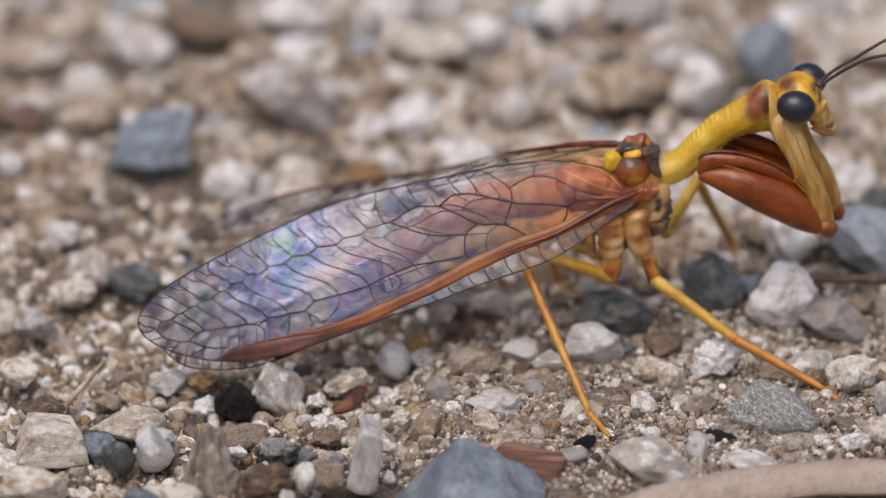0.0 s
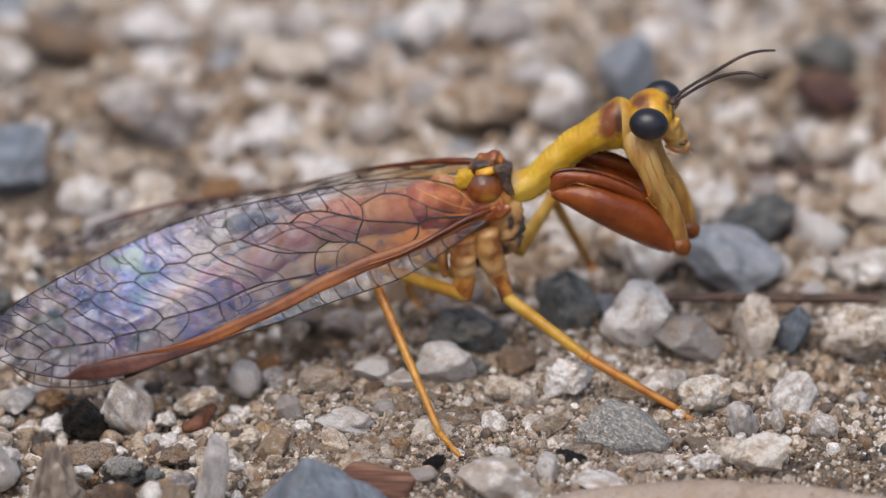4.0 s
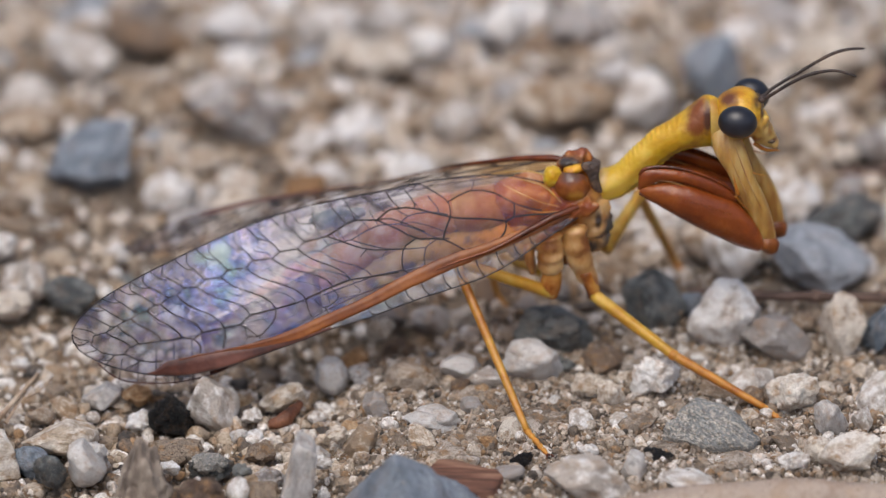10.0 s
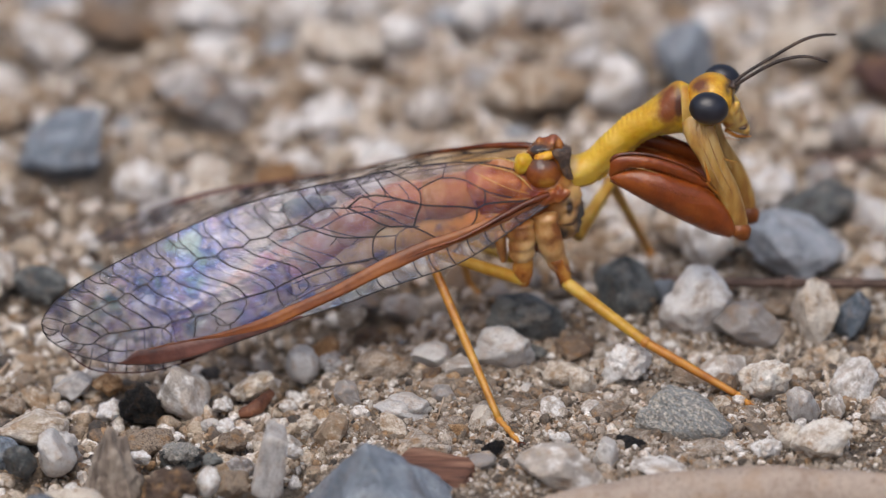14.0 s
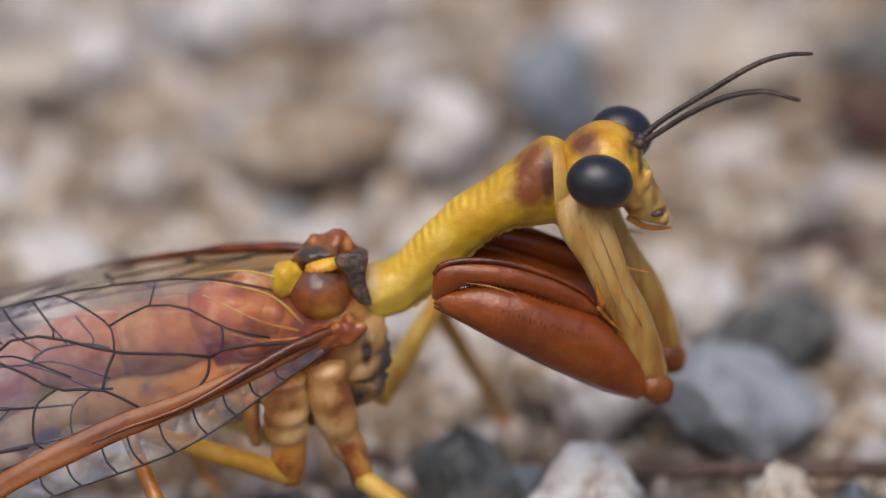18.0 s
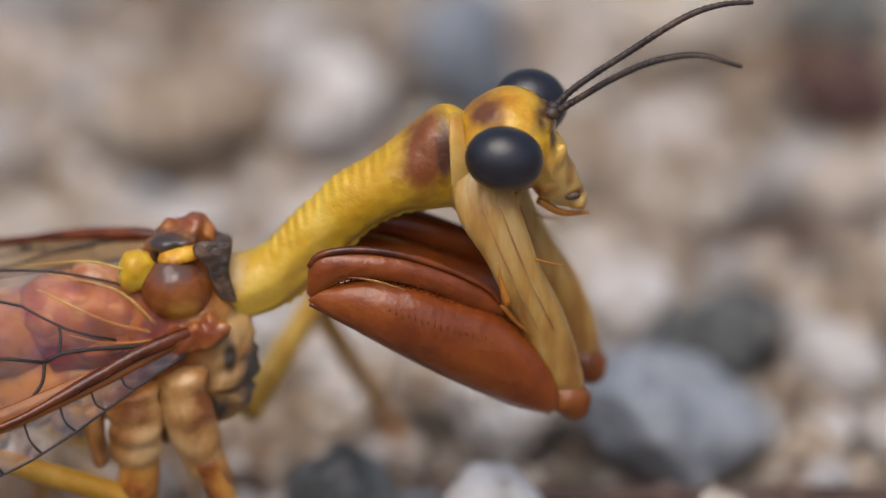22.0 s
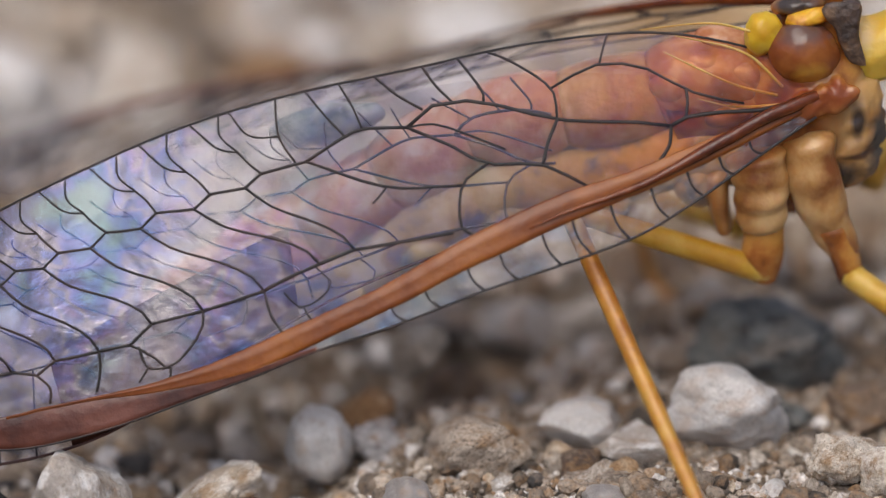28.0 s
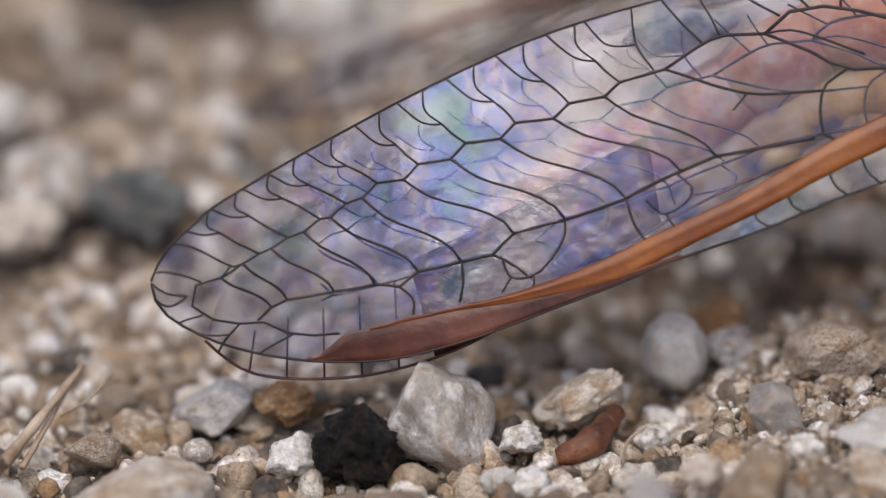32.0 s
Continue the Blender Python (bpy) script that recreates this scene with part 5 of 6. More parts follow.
def build_wing(root, name, at, seed, label, coarse=1.0, slim=1.0, lead=COSTA, film=MEMBRANE):
    base = tuple(at(0, 0.5))
    ns, nc = 90, 22
    verts = [at(i / ns, j / nc) for i in range(ns + 1) for j in range(nc + 1)]
    faces = [[i * (nc + 1) + j, (i + 1) * (nc + 1) + j, (i + 1) * (nc + 1) + j + 1, i * (nc + 1) + j + 1] for i in range(ns) for j in range(nc)]
    wing = part(name, (verts, faces), film, root, label, base)
    rng = random.Random(seed)
    net = [tube([at(s, c) for s, c in line], r * coarse * 1.05, 9, 5) for line, r in vein_lines(rng)]
    for i in range(11):  # short bars across the leading strip
        q = 0.075 + i * 0.0345 + rng.uniform(-0.004, 0.004)
        net.append(tube([at(q + 0.012, lower_at(q + 0.012) - 0.02), at(q + 0.009, 0.5 + 0.5 * lower_at(q)), at(q, 1.0)], [0.03, 0.024, 0.03], 7, 5))
    part("vein_net", join(*net), VEIN, wing, "fine black net of wing veins", base)
    if slim == 1.0:
        # extra sheet just above the membrane, carries the leading strip's painted sheen
        edge = [at(q, lower_at(q) + (1 - lower_at(q)) * j / 3, 0.012) for q in np.linspace(0.03, 0.5, 50) for j in range(4)]
        part("leading_strip", (edge, [[i * 4 + j, i * 4 + j + 4, i * 4 + j + 5, i * 4 + j + 1] for i in range(49) for j in range(3)]), STRIP, wing, "glassy leading strip with a painted blue-white sheen", base)
    rim = [at(s, 0.0) for s in np.linspace(0.03, 1, 60)]
    part("inner_rim", tube(rim, 0.026, 60, 5), VEIN, wing, "", base)
    part("leading_rim", tube([at(s, 1.0) for s in np.linspace(0.02, 1, 60)], 0.03, 60, 5), VEIN, wing, "", base)

    def band(s0, s1, count, thick, upper, lower, edge, lift=0.015):
        """A flat ribbed strip along the leading vein."""
        loops = []
        for q in np.linspace(s0, s1, count):
            p, r = at(q, upper(q), lift), at(q, max(lower(q), upper(q) + 0.004), lift)
            mid, half = (p + r) / 2, (p - r) / 2
            up = at(q, upper(q), lift + thick) - p
            loops.append([mid + half * math.cos(w) + up * (math.sin(w) * (1 + 0.18 * math.cos(5 * w))) * edge(q) for w in (2 * math.pi * k / 20 for k in range(20))])
        return rings(loops)

    wing_vein = part("main_vein", band(0.0, 0.78, 90, 0.075 * slim, lambda q: lower_at(q) - (lower_at(q) - upper_at(q)) * slim, lambda q: lower_at(q) - (lower_at(q) - upper_at(q)) * 0.9 * soft(0.54, 0.72, q), lambda q: 1 - 0.7 * soft(0.6, 0.78, q)), lead, wing, "thick orange-brown leading vein", tuple(at(0.33, upper_at(0.33))))
    dark = [at(q, upper_at(q) + 0.045 + 0.045 * soft(0.06, 0.2, q), 0.12) for q in np.linspace(0.01, 0.3, 20)]
    part("dark_vein", tube(dark, [0.09, 0.125, 0.14, 0.14, 0.135, 0.13, 0.13, 0.125, 0.12, 0.11, 0.085, 0.08, 0.075, 0.07, 0.06, 0.05, 0.04, 0.03, 0.02, 0.01], 40, 8), DARKRUST, wing, "dark chestnut ridge of the leading vein", base)
    part("stigma", band(0.5, 0.838, 70, 0.05, lambda q: 0.985 - (0.985 - upper_at(q)) * soft(0.5, 0.7, q) * (1 - soft(0.795, 0.84, q)), lambda q: 1.0, lambda q: 1 - 0.6 * soft(0.78, 0.84, q), 0.005), STIGMA, wing, "dark red-brown wing spot", base)
    return wing_vein


def build_foreleg(root, d, label):
    """A folded grasping leg; d shifts it sideways from the near one."""
    near = -1.1
    m = lambda pts: [(x + d[0], y + d[1], z + d[2]) for x, y, z in pts]
    n = lambda pts: [(x + d[0] + 0.15 * d[1], y + d[1], z + d[2] - 0.12 * d[1]) for x, y, z in pts]
    coxa = part("foreleg_coxa", blade(m([(10.65, -0.50, 10.39), (11.10, -0.90, 9.47), (11.46, -1.10, 8.39)]) + n([(12.09, -1.10, 6.88), (12.47, -1.10, 5.35)]), m([(9.66, -0.50, 10.04), (9.86, -0.90, 9.31), (10.52, -1.10, 8.03)]) + n([(11.09, -1.10, 6.77), (11.63, -1.10, 5.37)]), [0.3, 0.42, 0.45, 0.36, 0.3], 34, 18, lambda s, w: 0.03 * math.sin(3 * w + 5 * s) + 0.12 * noise.noise(Vector((s * 5, math.cos(w) * 1.6, math.sin(w) * 1.6)))), COXAPALE, root, label, m([(10.96, -1.10, 9.51)])[0])
    part("trochanter", blade(n([(11.68, -1.15, 5.71), (12.18, -1.15, 5.77), (12.49, -1.15, 5.44), (12.47, -1.15, 5.06)]), n([(11.57, -1.15, 5.21), (11.90, -1.15, 4.94), (12.18, -1.15, 4.88), (12.41, -1.15, 4.98)]), [0.25, 0.4, 0.36, 0.15], 22, 18, lambda s, w: 0.06 * math.sin(3 * w + 9 * s)), COSTA, coxa, "rust-orange joint")
    fem = part("foreleg_femur", blade(m([(6.93, -1.35, 7.79), (7.36, -1.35, 7.97), (8.08, -1.35, 8.12), (8.96, -1.35, 7.99), (9.85, -1.35, 7.65), (10.73, -1.35, 7.26), (11.39, -1.35, 6.58), (11.89, -1.35, 5.73)]),
                                     m([(6.97, -1.35, 7.58), (7.63, -1.35, 7.19), (8.51, -1.35, 6.62), (9.40, -1.35, 6.12), (10.28, -1.35, 5.63), (10.95, -1.35, 5.33), (11.51, -1.35, 5.13), (11.90, -1.35, 5.05)]), [0.06, 0.34, 0.52, 0.6, 0.58, 0.5, 0.42, 0.3], 44, 18), RUST, coxa, "glossy rust-brown swollen femur")
    comb = []
    for i, p in enumerate(curve(m([(7.53, -1.45, 8.05), (8.08, -1.45, 8.19), (8.96, -1.45, 7.97), (9.84, -1.45, 7.57), (10.62, -1.45, 7.09)]), 26)):
        comb.append(tube([p, (p[0] + 0.02, p[1] - 0.01, p[2] + 0.08 + 0.04 * (i % 3 == 0))], [0.02, 0.006], 4, 5))
    part("femur_keel", tube(m([(6.98, -1.40, 7.63), (7.63, -1.45, 7.25), (8.51, -1.45, 6.68), (9.39, -1.45, 6.16), (10.28, -1.45, 5.69), (10.95, -1.42, 5.35), (11.67, -1.40, 5.13)]), [0.05, 0.04, 0.035, 0.035, 0.035, 0.035, 0.03], 50, 6), DARKRUST, fem)
    hairs = []
    for k in range(17):
        q = k / 16
        x, z = [p + (r - p) * q for p, r in zip((8.53, -1.90, 7.75)[::2], (10.53, -1.90, 7.04)[::2])]
        y = -1.93 + 0.06 * abs(q - 0.45)
        hairs.append(tube(m([(x, y, z - 0.05 - 0.03 * (k % 3)), (x + 0.02 * (k % 2), y - 0.03, z + 0.05 + 0.04 * (k % 2))]), [0.016, 0.006], 4, 5))
    part("femur_bristles", join(*hairs), COSTA, fem, "row of short rusty bristles")
    part("femur_groove", tube(m([(7.72, -1.5, 8.26), (8.27, -1.58, 8.2), (8.84, -1.58, 8.0)]), [0.008, 0.032, 0.008], 16, 6, 0.6), COXA, fem, "pale slit between femur and tibia")
    part("femur_thorn", tube(m([(10.82, -1.75, 7.76), (10.72, -1.74, 8.16), (10.63, -1.72, 8.64)]), [0.1, 0.06, 0.012], 12, 8), TIBIA, fem, "long brown thorn")
    part("femur_spines", join(*comb), DARKRUST, fem, "row of tiny dark spines")
    tib = part("foreleg_tibia", blade(m([(6.91, -1.25, 8.05), (7.04, -1.25, 8.55), (7.65, -1.25, 8.71), (8.64, -1.25, 8.62), (9.63, -1.25, 8.28), (10.40, -1.25, 7.84), (10.84, -1.25, 7.35)]),
                                      m([(6.93, -1.25, 7.55), (7.31, -1.25, 7.86), (7.86, -1.25, 8.09), (8.74, -1.25, 7.99), (9.63, -1.25, 7.63), (10.29, -1.25, 7.30), (10.82, -1.25, 7.20)]), [0.12, 0.26, 0.28, 0.26, 0.22, 0.18, 0.1], 36, 14), RUST, coxa, "curved rust-brown tibia folded on the femur")
    part("tibia_edge", tube(m([(6.98, -1.30, 8.39), (7.20, -1.30, 8.65), (7.87, -1.30, 8.75), (8.75, -1.30, 8.63), (9.63, -1.30, 8.32), (10.40, -1.30, 7.89), (10.73, -1.30, 7.51)]), [0.06, 0.08, 0.08, 0.08, 0.07, 0.06, 0.04], 40, 6), DARKRUST, tib)
    part("foreleg_tarsus", tube(m([(10.73, -1.30, 7.51), (11.01, -1.35, 7.15), (11.45, -1.40, 6.75)]), [0.07, 0.05, 0.02], 14, 6, 1, 4, 0.15), TIBIA, tib, "thin orange claw tip")
    for a, e in ((0.25, 0.03), (0.55, 0.025)):
        top, low = [(11.08, -1.38, 9.72), (11.44, -1.60, 8.65), (12.07, -1.50, 7.09), (12.39, -1.42, 5.91)], [(9.91, -1.38, 9.55), (10.50, -1.60, 8.29), (11.08, -1.50, 6.98), (11.50, -1.42, 5.80)]
        part("coxa_streak", tube(m([[p + (q - p) * (a + 0.08) for p, q in zip(u, v)] for u, v in zip(top, low)][:3]), [0.01, e, 0.01], 18, 6), COXA, coxa, "brownish streak")
    part("bristle", tube(m([(11.39, -1.30, 8.49), (11.66, -1.50, 8.51), (11.95, -1.70, 8.55)]), [0.03, 0.02, 0.01], 8, 5), TIBIA, coxa)
    return coxa


def build_leg(root, names, hip, knee, ankle, toe, thick, mats):
    """A walking leg: femur, tibia and a jointed foot."""
    femur = part(names + "_femur", tube([hip, [a + (b - a) * 0.5 for a, b in zip(hip, knee)], knee], [thick * 1.05, thick * 0.95, thick * 0.8], 22, 12), mats[0], root, "", hip)
    part("knee", ball(knee, (thick * 0.95, thick * 0.9, thick * 0.9), m=14, n=10), mats[1], femur)
    tib = part(names + "_tibia", tube([knee, [a + (b - a) * 0.5 for a, b in zip(knee, ankle)], ankle], [thick * 0.75, thick * 0.7, thick * 0.55], 22, 10), mats[1], root, "", knee)
    step = [Vector(ankle) + (Vector(toe) - Vector(ankle)) * t for t in np.linspace(0, 1, 6)]
    part(names + "_tarsus", tube([tuple(p) for p in step], [thick * 0.52, thick * 0.5, thick * 0.48, thick * 0.46, thick * 0.44, thick * 0.3], 26, 8, 1, 5, 0.14), TIBIA, tib)
    t, d = Vector(toe), (Vector(toe) - Vector(ankle)).normalized()
    s = d.cross(Vector((0, 0, 1))).normalized()
    part("claws", join(*[tube([t, t + d * 0.16 + s * k * 0.12 + Vector((0, 0, 0.05)), t + d * 0.26 + s * k * 0.16 - Vector((0, 0, 0.06))], [0.05, 0.035, 0.008], 8, 5) for k in (-1, 1)]), DARKRUST, tib)


FEELERS = []


def build_mantidfly():
    root = new("mantidfly")
    root.location = (0.005, 0, 0)
    tagged(root, "yellow and rust mantidfly with clear netted wings standing on gravel", "insect")
    # head
    skull = blade([(9.95, 0.00, 10.98), (10.28, 0.00, 11.34), (10.84, 0.00, 11.58), (11.39, 0.00, 11.44), (11.80, 0.00, 10.94)], [(9.95, 0.00, 9.53), (10.33, 0.00, 9.40), (10.89, 0.00, 9.39), (11.44, 0.00, 9.50), (11.83, 0.00, 10.05)], [0.55, 0.85, 1.05, 0.95, 0.5], 40, 32)
    snout = blade([(11.60, -0.15, 10.81), (11.93, -0.15, 10.62), (12.19, -0.15, 10.00), (12.38, -0.15, 9.45), (12.46, -0.15, 9.02)], [(11.27, -0.15, 10.02), (11.33, -0.15, 9.46), (11.60, -0.15, 9.22), (11.94, -0.15, 9.08), (12.35, -0.15, 8.95)], [0.65, 0.66, 0.46, 0.28, 0.1], 24, 18, lambda q, w: 0.14 * noise.noise(Vector((q * 6, math.cos(w) * 2, math.sin(w) * 2))), 0.03)
    bits = [((11.55, -0.05, 10.92), (0.32, 0.62, 0.25), 55, 0.3), ((11.62, -0.60, 9.78), (0.2, 0.14, 0.24), 20, 0.3), ((12.26, -0.20, 9.22), (0.16, 0.24, 0.2), 20, 0.3), ((11.85, -0.5, 10.3), (0.14, 0.16, 0.3), 20, 0.2)]
    head = fused(part("head", join(skull, snout, *[ball(at, r, (0, turn, 0), 24, 16, lump) for at, r, turn, lump in bits]), HEAD, root, "orange-yellow head with brown marks and a straw-coloured face", (10.89, 0.00, 10.57)), 0.035, 3)
    part("eye", ball((10.78, -1.22, 10.65), (0.77, 0.62, 0.64), (0, 8, 0), 32, 20), EYE, head, "dark blue-black compound eye", (10.78, -1.22, 10.65))
    part("eye", ball((11.36, 1.22, 10.64), (0.75, 0.62, 0.68), (0, 8, 0), 32, 20), EYE, head, "dark blue-black compound eye", (11.36, 1.22, 10.64))
    part("mandible", join(tube([(11.48, -0.35, 9.31), (11.93, -0.30, 9.00), (12.48, -0.20, 8.93)], [0.09, 0.07, 0.03], 14, 8), tube([(11.65, -0.30, 9.40), (12.10, -0.30, 9.21), (12.43, -0.20, 9.21)], [0.07, 0.06, 0.03], 12, 8)), TIBIA, head, "orange mouthparts")
    part("scape", join(ball((11.74, -0.30, 11.17), (0.15, 0.13, 0.13)), ball((11.80, 0.25, 11.02), (0.15, 0.13, 0.13))), ANTENNA, head)
    part("mouth_gap", ball((12.12, -0.45, 9.43), (0.17, 0.08, 0.08)), BLACKISH, head)
    part("palp", tube([(11.05, -0.20, 9.42), (11.04, -0.30, 8.85), (11.15, -0.30, 8.35)], [0.07, 0.06, 0.03], 12, 6), PALE, head)
    FEELERS.append(part("antenna", tube([(11.68, -0.25, 11.07), (12.20, -0.35, 11.46), (12.96, -0.50, 12.01), (13.72, -0.60, 12.39), (14.59, -0.70, 12.54), (15.41, -0.80, 12.33)], [0.085, 0.07, 0.07, 0.07, 0.06, 0.045], 130, 7, 1, 32, 0.13), ANTENNA, head, "dark beaded antenna", (11.68, -0.25, 11.07)))
    FEELERS.append(part("antenna", tube([(11.76, 0.25, 10.98), (12.23, 0.40, 11.39), (13.23, 0.60, 12.01), (14.34, 0.80, 12.66), (15.06, 0.90, 12.88), (15.70, 1.00, 12.88)], [0.085, 0.07, 0.07, 0.07, 0.06, 0.045], 130, 7, 1, 32, 0.13), ANTENNA, head, "dark beaded antenna", (11.76, 0.25, 10.98)))
    # neck
    ridge = lambda s, w: 0.2 * math.sin(2 * math.pi * 27 * s) * max(0, math.cos(w - 0.15) - 0.8) * soft(0.12, 0.2, s) * (1 - soft(0.6, 0.7, s)) - 0.11 * math.exp(-((w - 1.85) / 0.16) ** 2) * (1 - soft(0.5, 0.7, s)) + 0.05 * noise.noise(Vector((s * 14, math.cos(w) * 1.5, math.sin(w) * 1.5)))
    neck = part("neck", blade([(5.10, 0.00, 7.93), (6.00, 0.00, 8.17), (6.78, 0.00, 9.00), (7.57, 0.00, 9.76), (8.23, 0.00, 10.17), (8.96, 0.00, 10.75), (9.54, 0.00, 11.21), (10.03, 0.00, 11.08), (10.45, 0.00, 10.70)], [(5.30, 0.00, 6.52), (6.37, 0.00, 6.84), (7.21, 0.00, 7.58), (8.11, 0.00, 8.55), (8.83, 0.00, 8.96), (9.56, 0.00, 9.00), (9.89, 0.00, 9.00), (10.22, 0.00, 9.03), (10.61, 0.00, 9.21)], [0.72, 0.68, 0.58, 0.54, 0.6, 0.74, 0.8, 0.7, 0.5], 140, 24, ridge, 0.01), NECK, root, "bright yellow ridged long neck with a brown collar mark", (5.76, 0.00, 7.42))
    part("neck_front", blade([(9.68, 0.00, 11.20), (9.84, 0.00, 11.18), (10.03, 0.00, 11.08)], [(9.78, 0.00, 8.95), (10.06, 0.00, 8.94), (10.31, 0.00, 8.99)], [0.8, 0.78, 0.7], 16, 24, None, 0.1), PALE, neck, "pale yellow front collar")
    part("neck_rim", tube([(6.53, -0.25, 7.07), (7.32, -0.25, 7.77), (8.11, -0.25, 8.66), (8.77, -0.25, 9.04), (9.44, -0.25, 9.13)], [0.06, 0.07, 0.07, 0.07, 0.05], 60, 8, 1, 14, 0.25), YELLOW, neck)
    part("throat", blade([(9.85, -0.20, 9.45), (10.3, -0.30, 9.56), (10.99, -0.40, 9.47)], [(9.85, -0.20, 9.2), (10.3, -0.40, 8.98), (10.76, -0.60, 8.86)], [0.5, 0.6, 0.4], 14, 18), PALE, neck)
    build_foreleg(root, (0, 0, 0), "pale straw-coloured foreleg coxa")
    build_foreleg(root, (0.1, 2.0, -0.04), "pale straw-coloured foreleg coxa")
    # thorax
    lumps = [((4.28, 0.05, 8.46), (0.42, 0.4, 0.26), -20, 0.5), ((4.66, 0.10, 8.55), (0.3, 0.36, 0.28), 30, 0.6), ((4.98, 0.05, 8.42), (0.26, 0.34, 0.22), 15, 0.6), ((4.26, -0.3, 8.46), (0.56, 0.36, 0.2), -8, 0.3), ((5.58, -0.45, 6.72), (0.3, 0.4, 0.3), 20, 0.2), ((4.45, -1.1, 6.68), (0.95, 0.36, 0.34), -24, 0.35), ((2.97, -0.95, 6.51), (0.55, 0.3, 0.25), -20, 0.1),
             ((4.34, -1.25, 6.83), (0.3, 0.22, 0.2), -24, 0.4), ((4.72, -1.2, 6.98), (0.24, 0.22, 0.19), -24, 0.4), ((5.02, -1.1, 7.08), (0.2, 0.2, 0.2), -24, 0.4), ((4.9, -1.2, 6.72), (0.2, 0.18, 0.16), -24, 0.4), ((5.35, -0.85, 6.62), (0.16, 0.2, 0.2), 10, 0.4)]
    trunk = blade([(3.11, 0.00, 7.54), (3.67, 0.00, 8.08), (4.33, -0.00, 8.44), (4.99, 0.00, 8.36), (5.55, 0.00, 7.92)], [(2.90, 0.00, 5.2), (3.45, 0.00, 4.2), (4.25, 0.00, 3.8), (5.05, 0.00, 4.1), (5.76, 0.00, 5.4)], [0.9, 1.15, 1.25, 1.1, 0.7], 44, 30, lambda q, w: 0.05 * noise.noise(Vector((q * 7, math.cos(w) * 2.5, math.sin(w) * 2.5))))
    flank = blade([(5.72, -0.55, 7.05), (5.93, -0.60, 6.42), (5.93, -0.65, 5.77), (5.75, -0.70, 5.12), (5.42, -0.75, 4.80)], [(5.16, -0.75, 7.05), (4.90, -0.85, 6.42), (4.79, -0.90, 5.77), (4.79, -0.90, 5.12), (4.96, -0.85, 4.78)], [0.22, 0.34, 0.36, 0.34, 0.2], 40, 24, lambda q, w: 0.36 * noise.noise(Vector((q * 9, math.cos(w) * 2.2, math.sin(w) * 2.2))))
    thorax = fused(part("thorax", join(trunk, flank, *[ball(at, r, (0, turn, 0), 24, 16, lump) for at, r, turn, lump in lumps]), THORAXMIX, root, "orange-brown thorax with mottled tan and black sides", (4.32, 0.00, 6.64)))
    part("shoulder", ball((4.35, -0.75, 7.64), (0.7, 0.54, 0.62), (0, 20, 0), 40, 26, 0.08), SHOULDER, thorax, "glossy amber shoulder knob with a dark top", (4.35, -0.75, 7.64))
    part("yellow_spot", ball((3.60, -0.60, 8.0), (0.37, 0.36, 0.46), (0, 25, 0), 28, 18, 0.25), YELLOW, thorax, "bright yellow spot")
    part("yellow_spot", ball((4.42, -0.55, 8.3), (0.46, 0.3, 0.2), (0, -10, 0), 28, 18, 0.25), ORANGE_YELLOW, thorax)
    part("dark_plate", blade([(4.70, -0.75, 8.66), (5.17, -0.75, 8.72), (5.46, -0.75, 8.60), (5.42, -0.80, 8.05), (5.57, -0.80, 7.41)], [(4.70, -0.75, 8.44), (4.94, -0.80, 8.17), (5.08, -0.85, 7.80), (5.24, -0.85, 7.48), (5.55, -0.80, 7.34)], [0.06, 0.1, 0.12, 0.09, 0.03], 26, 14, lambda q, w: 0.12 * noise.noise(Vector((q * 6, math.cos(w), math.sin(w) * 2)))), BLACKISH, thorax, "blackish pointed collar plate")
    part("dark_plate", ball((5.21, -0.10, 8.3), (0.28, 0.5, 0.12), (0, 12, 0), 28, 18, 0.3), BLACKISH, thorax)
    part("root_lobe", ball((2.49, -0.55, 7.23), (0.6, 0.4, 0.44), (0, 12, 0), 30, 18, 0.1), AMBER, thorax, "glossy reddish lobe behind the thorax")
    part("root_lobe", ball((1.87, -0.75, 6.95), (0.5, 0.36, 0.34), (0, 10, 0), 30, 18, 0.1), AMBER, thorax, "glossy reddish lobe behind the thorax")
    part("root_lobe", ball((3.20, -0.65, 7.12), (0.5, 0.36, 0.34), (0, 12, 0), 30, 18, 0.1), AMBER, thorax, "glossy reddish lobe behind the thorax")
    part("root_lobe", ball((2.89, -0.20, 7.67), (0.62, 0.4, 0.26), (0, 12, 0)), AMBER, thorax)
    for a, c, d in (((3.96, -1.10, 7.08), (3.20, -0.95, 7.76), (1.89, -0.75, 8.04)), ((3.85, -1.15, 6.93), (2.97, -1.20, 7.22), (1.66, -1.00, 7.82)), ((3.43, -0.80, 8.11), (2.55, -0.60, 8.22), (1.23, -0.60, 8.10)), ((3.95, -1.20, 6.76), (3.07, -1.40, 6.82), (2.30, -1.40, 7.00))):
        part("wing_fold", tube([a, c, d], [0.03, 0.024, 0.01], 20, 8), PALE, thorax, "straw-coloured fold of the wing base")
    # abdomen seen through the wing
    line = curve([(*(3.43, 0.00, 6.42), 1.15), (*(2.33, 0.00, 6.5), 1.15), (*(0.99, 0.00, 6.1), 1.12), (*(-1.53, 0.00, 5.62), 1.08), (*(-3.07, 0.00, 4.86), 1.08), (*(-4.40, 0.00, 3.9), 1.05), (*(-5.74, 0.00, 3.12), 1.05), (*(-6.86, 0.00, 2.45), 0.96), (*(-7.75, 0.00, 1.95), 0.8), (*(-8.5, 0.00, 1.6), 0.4)], 64)
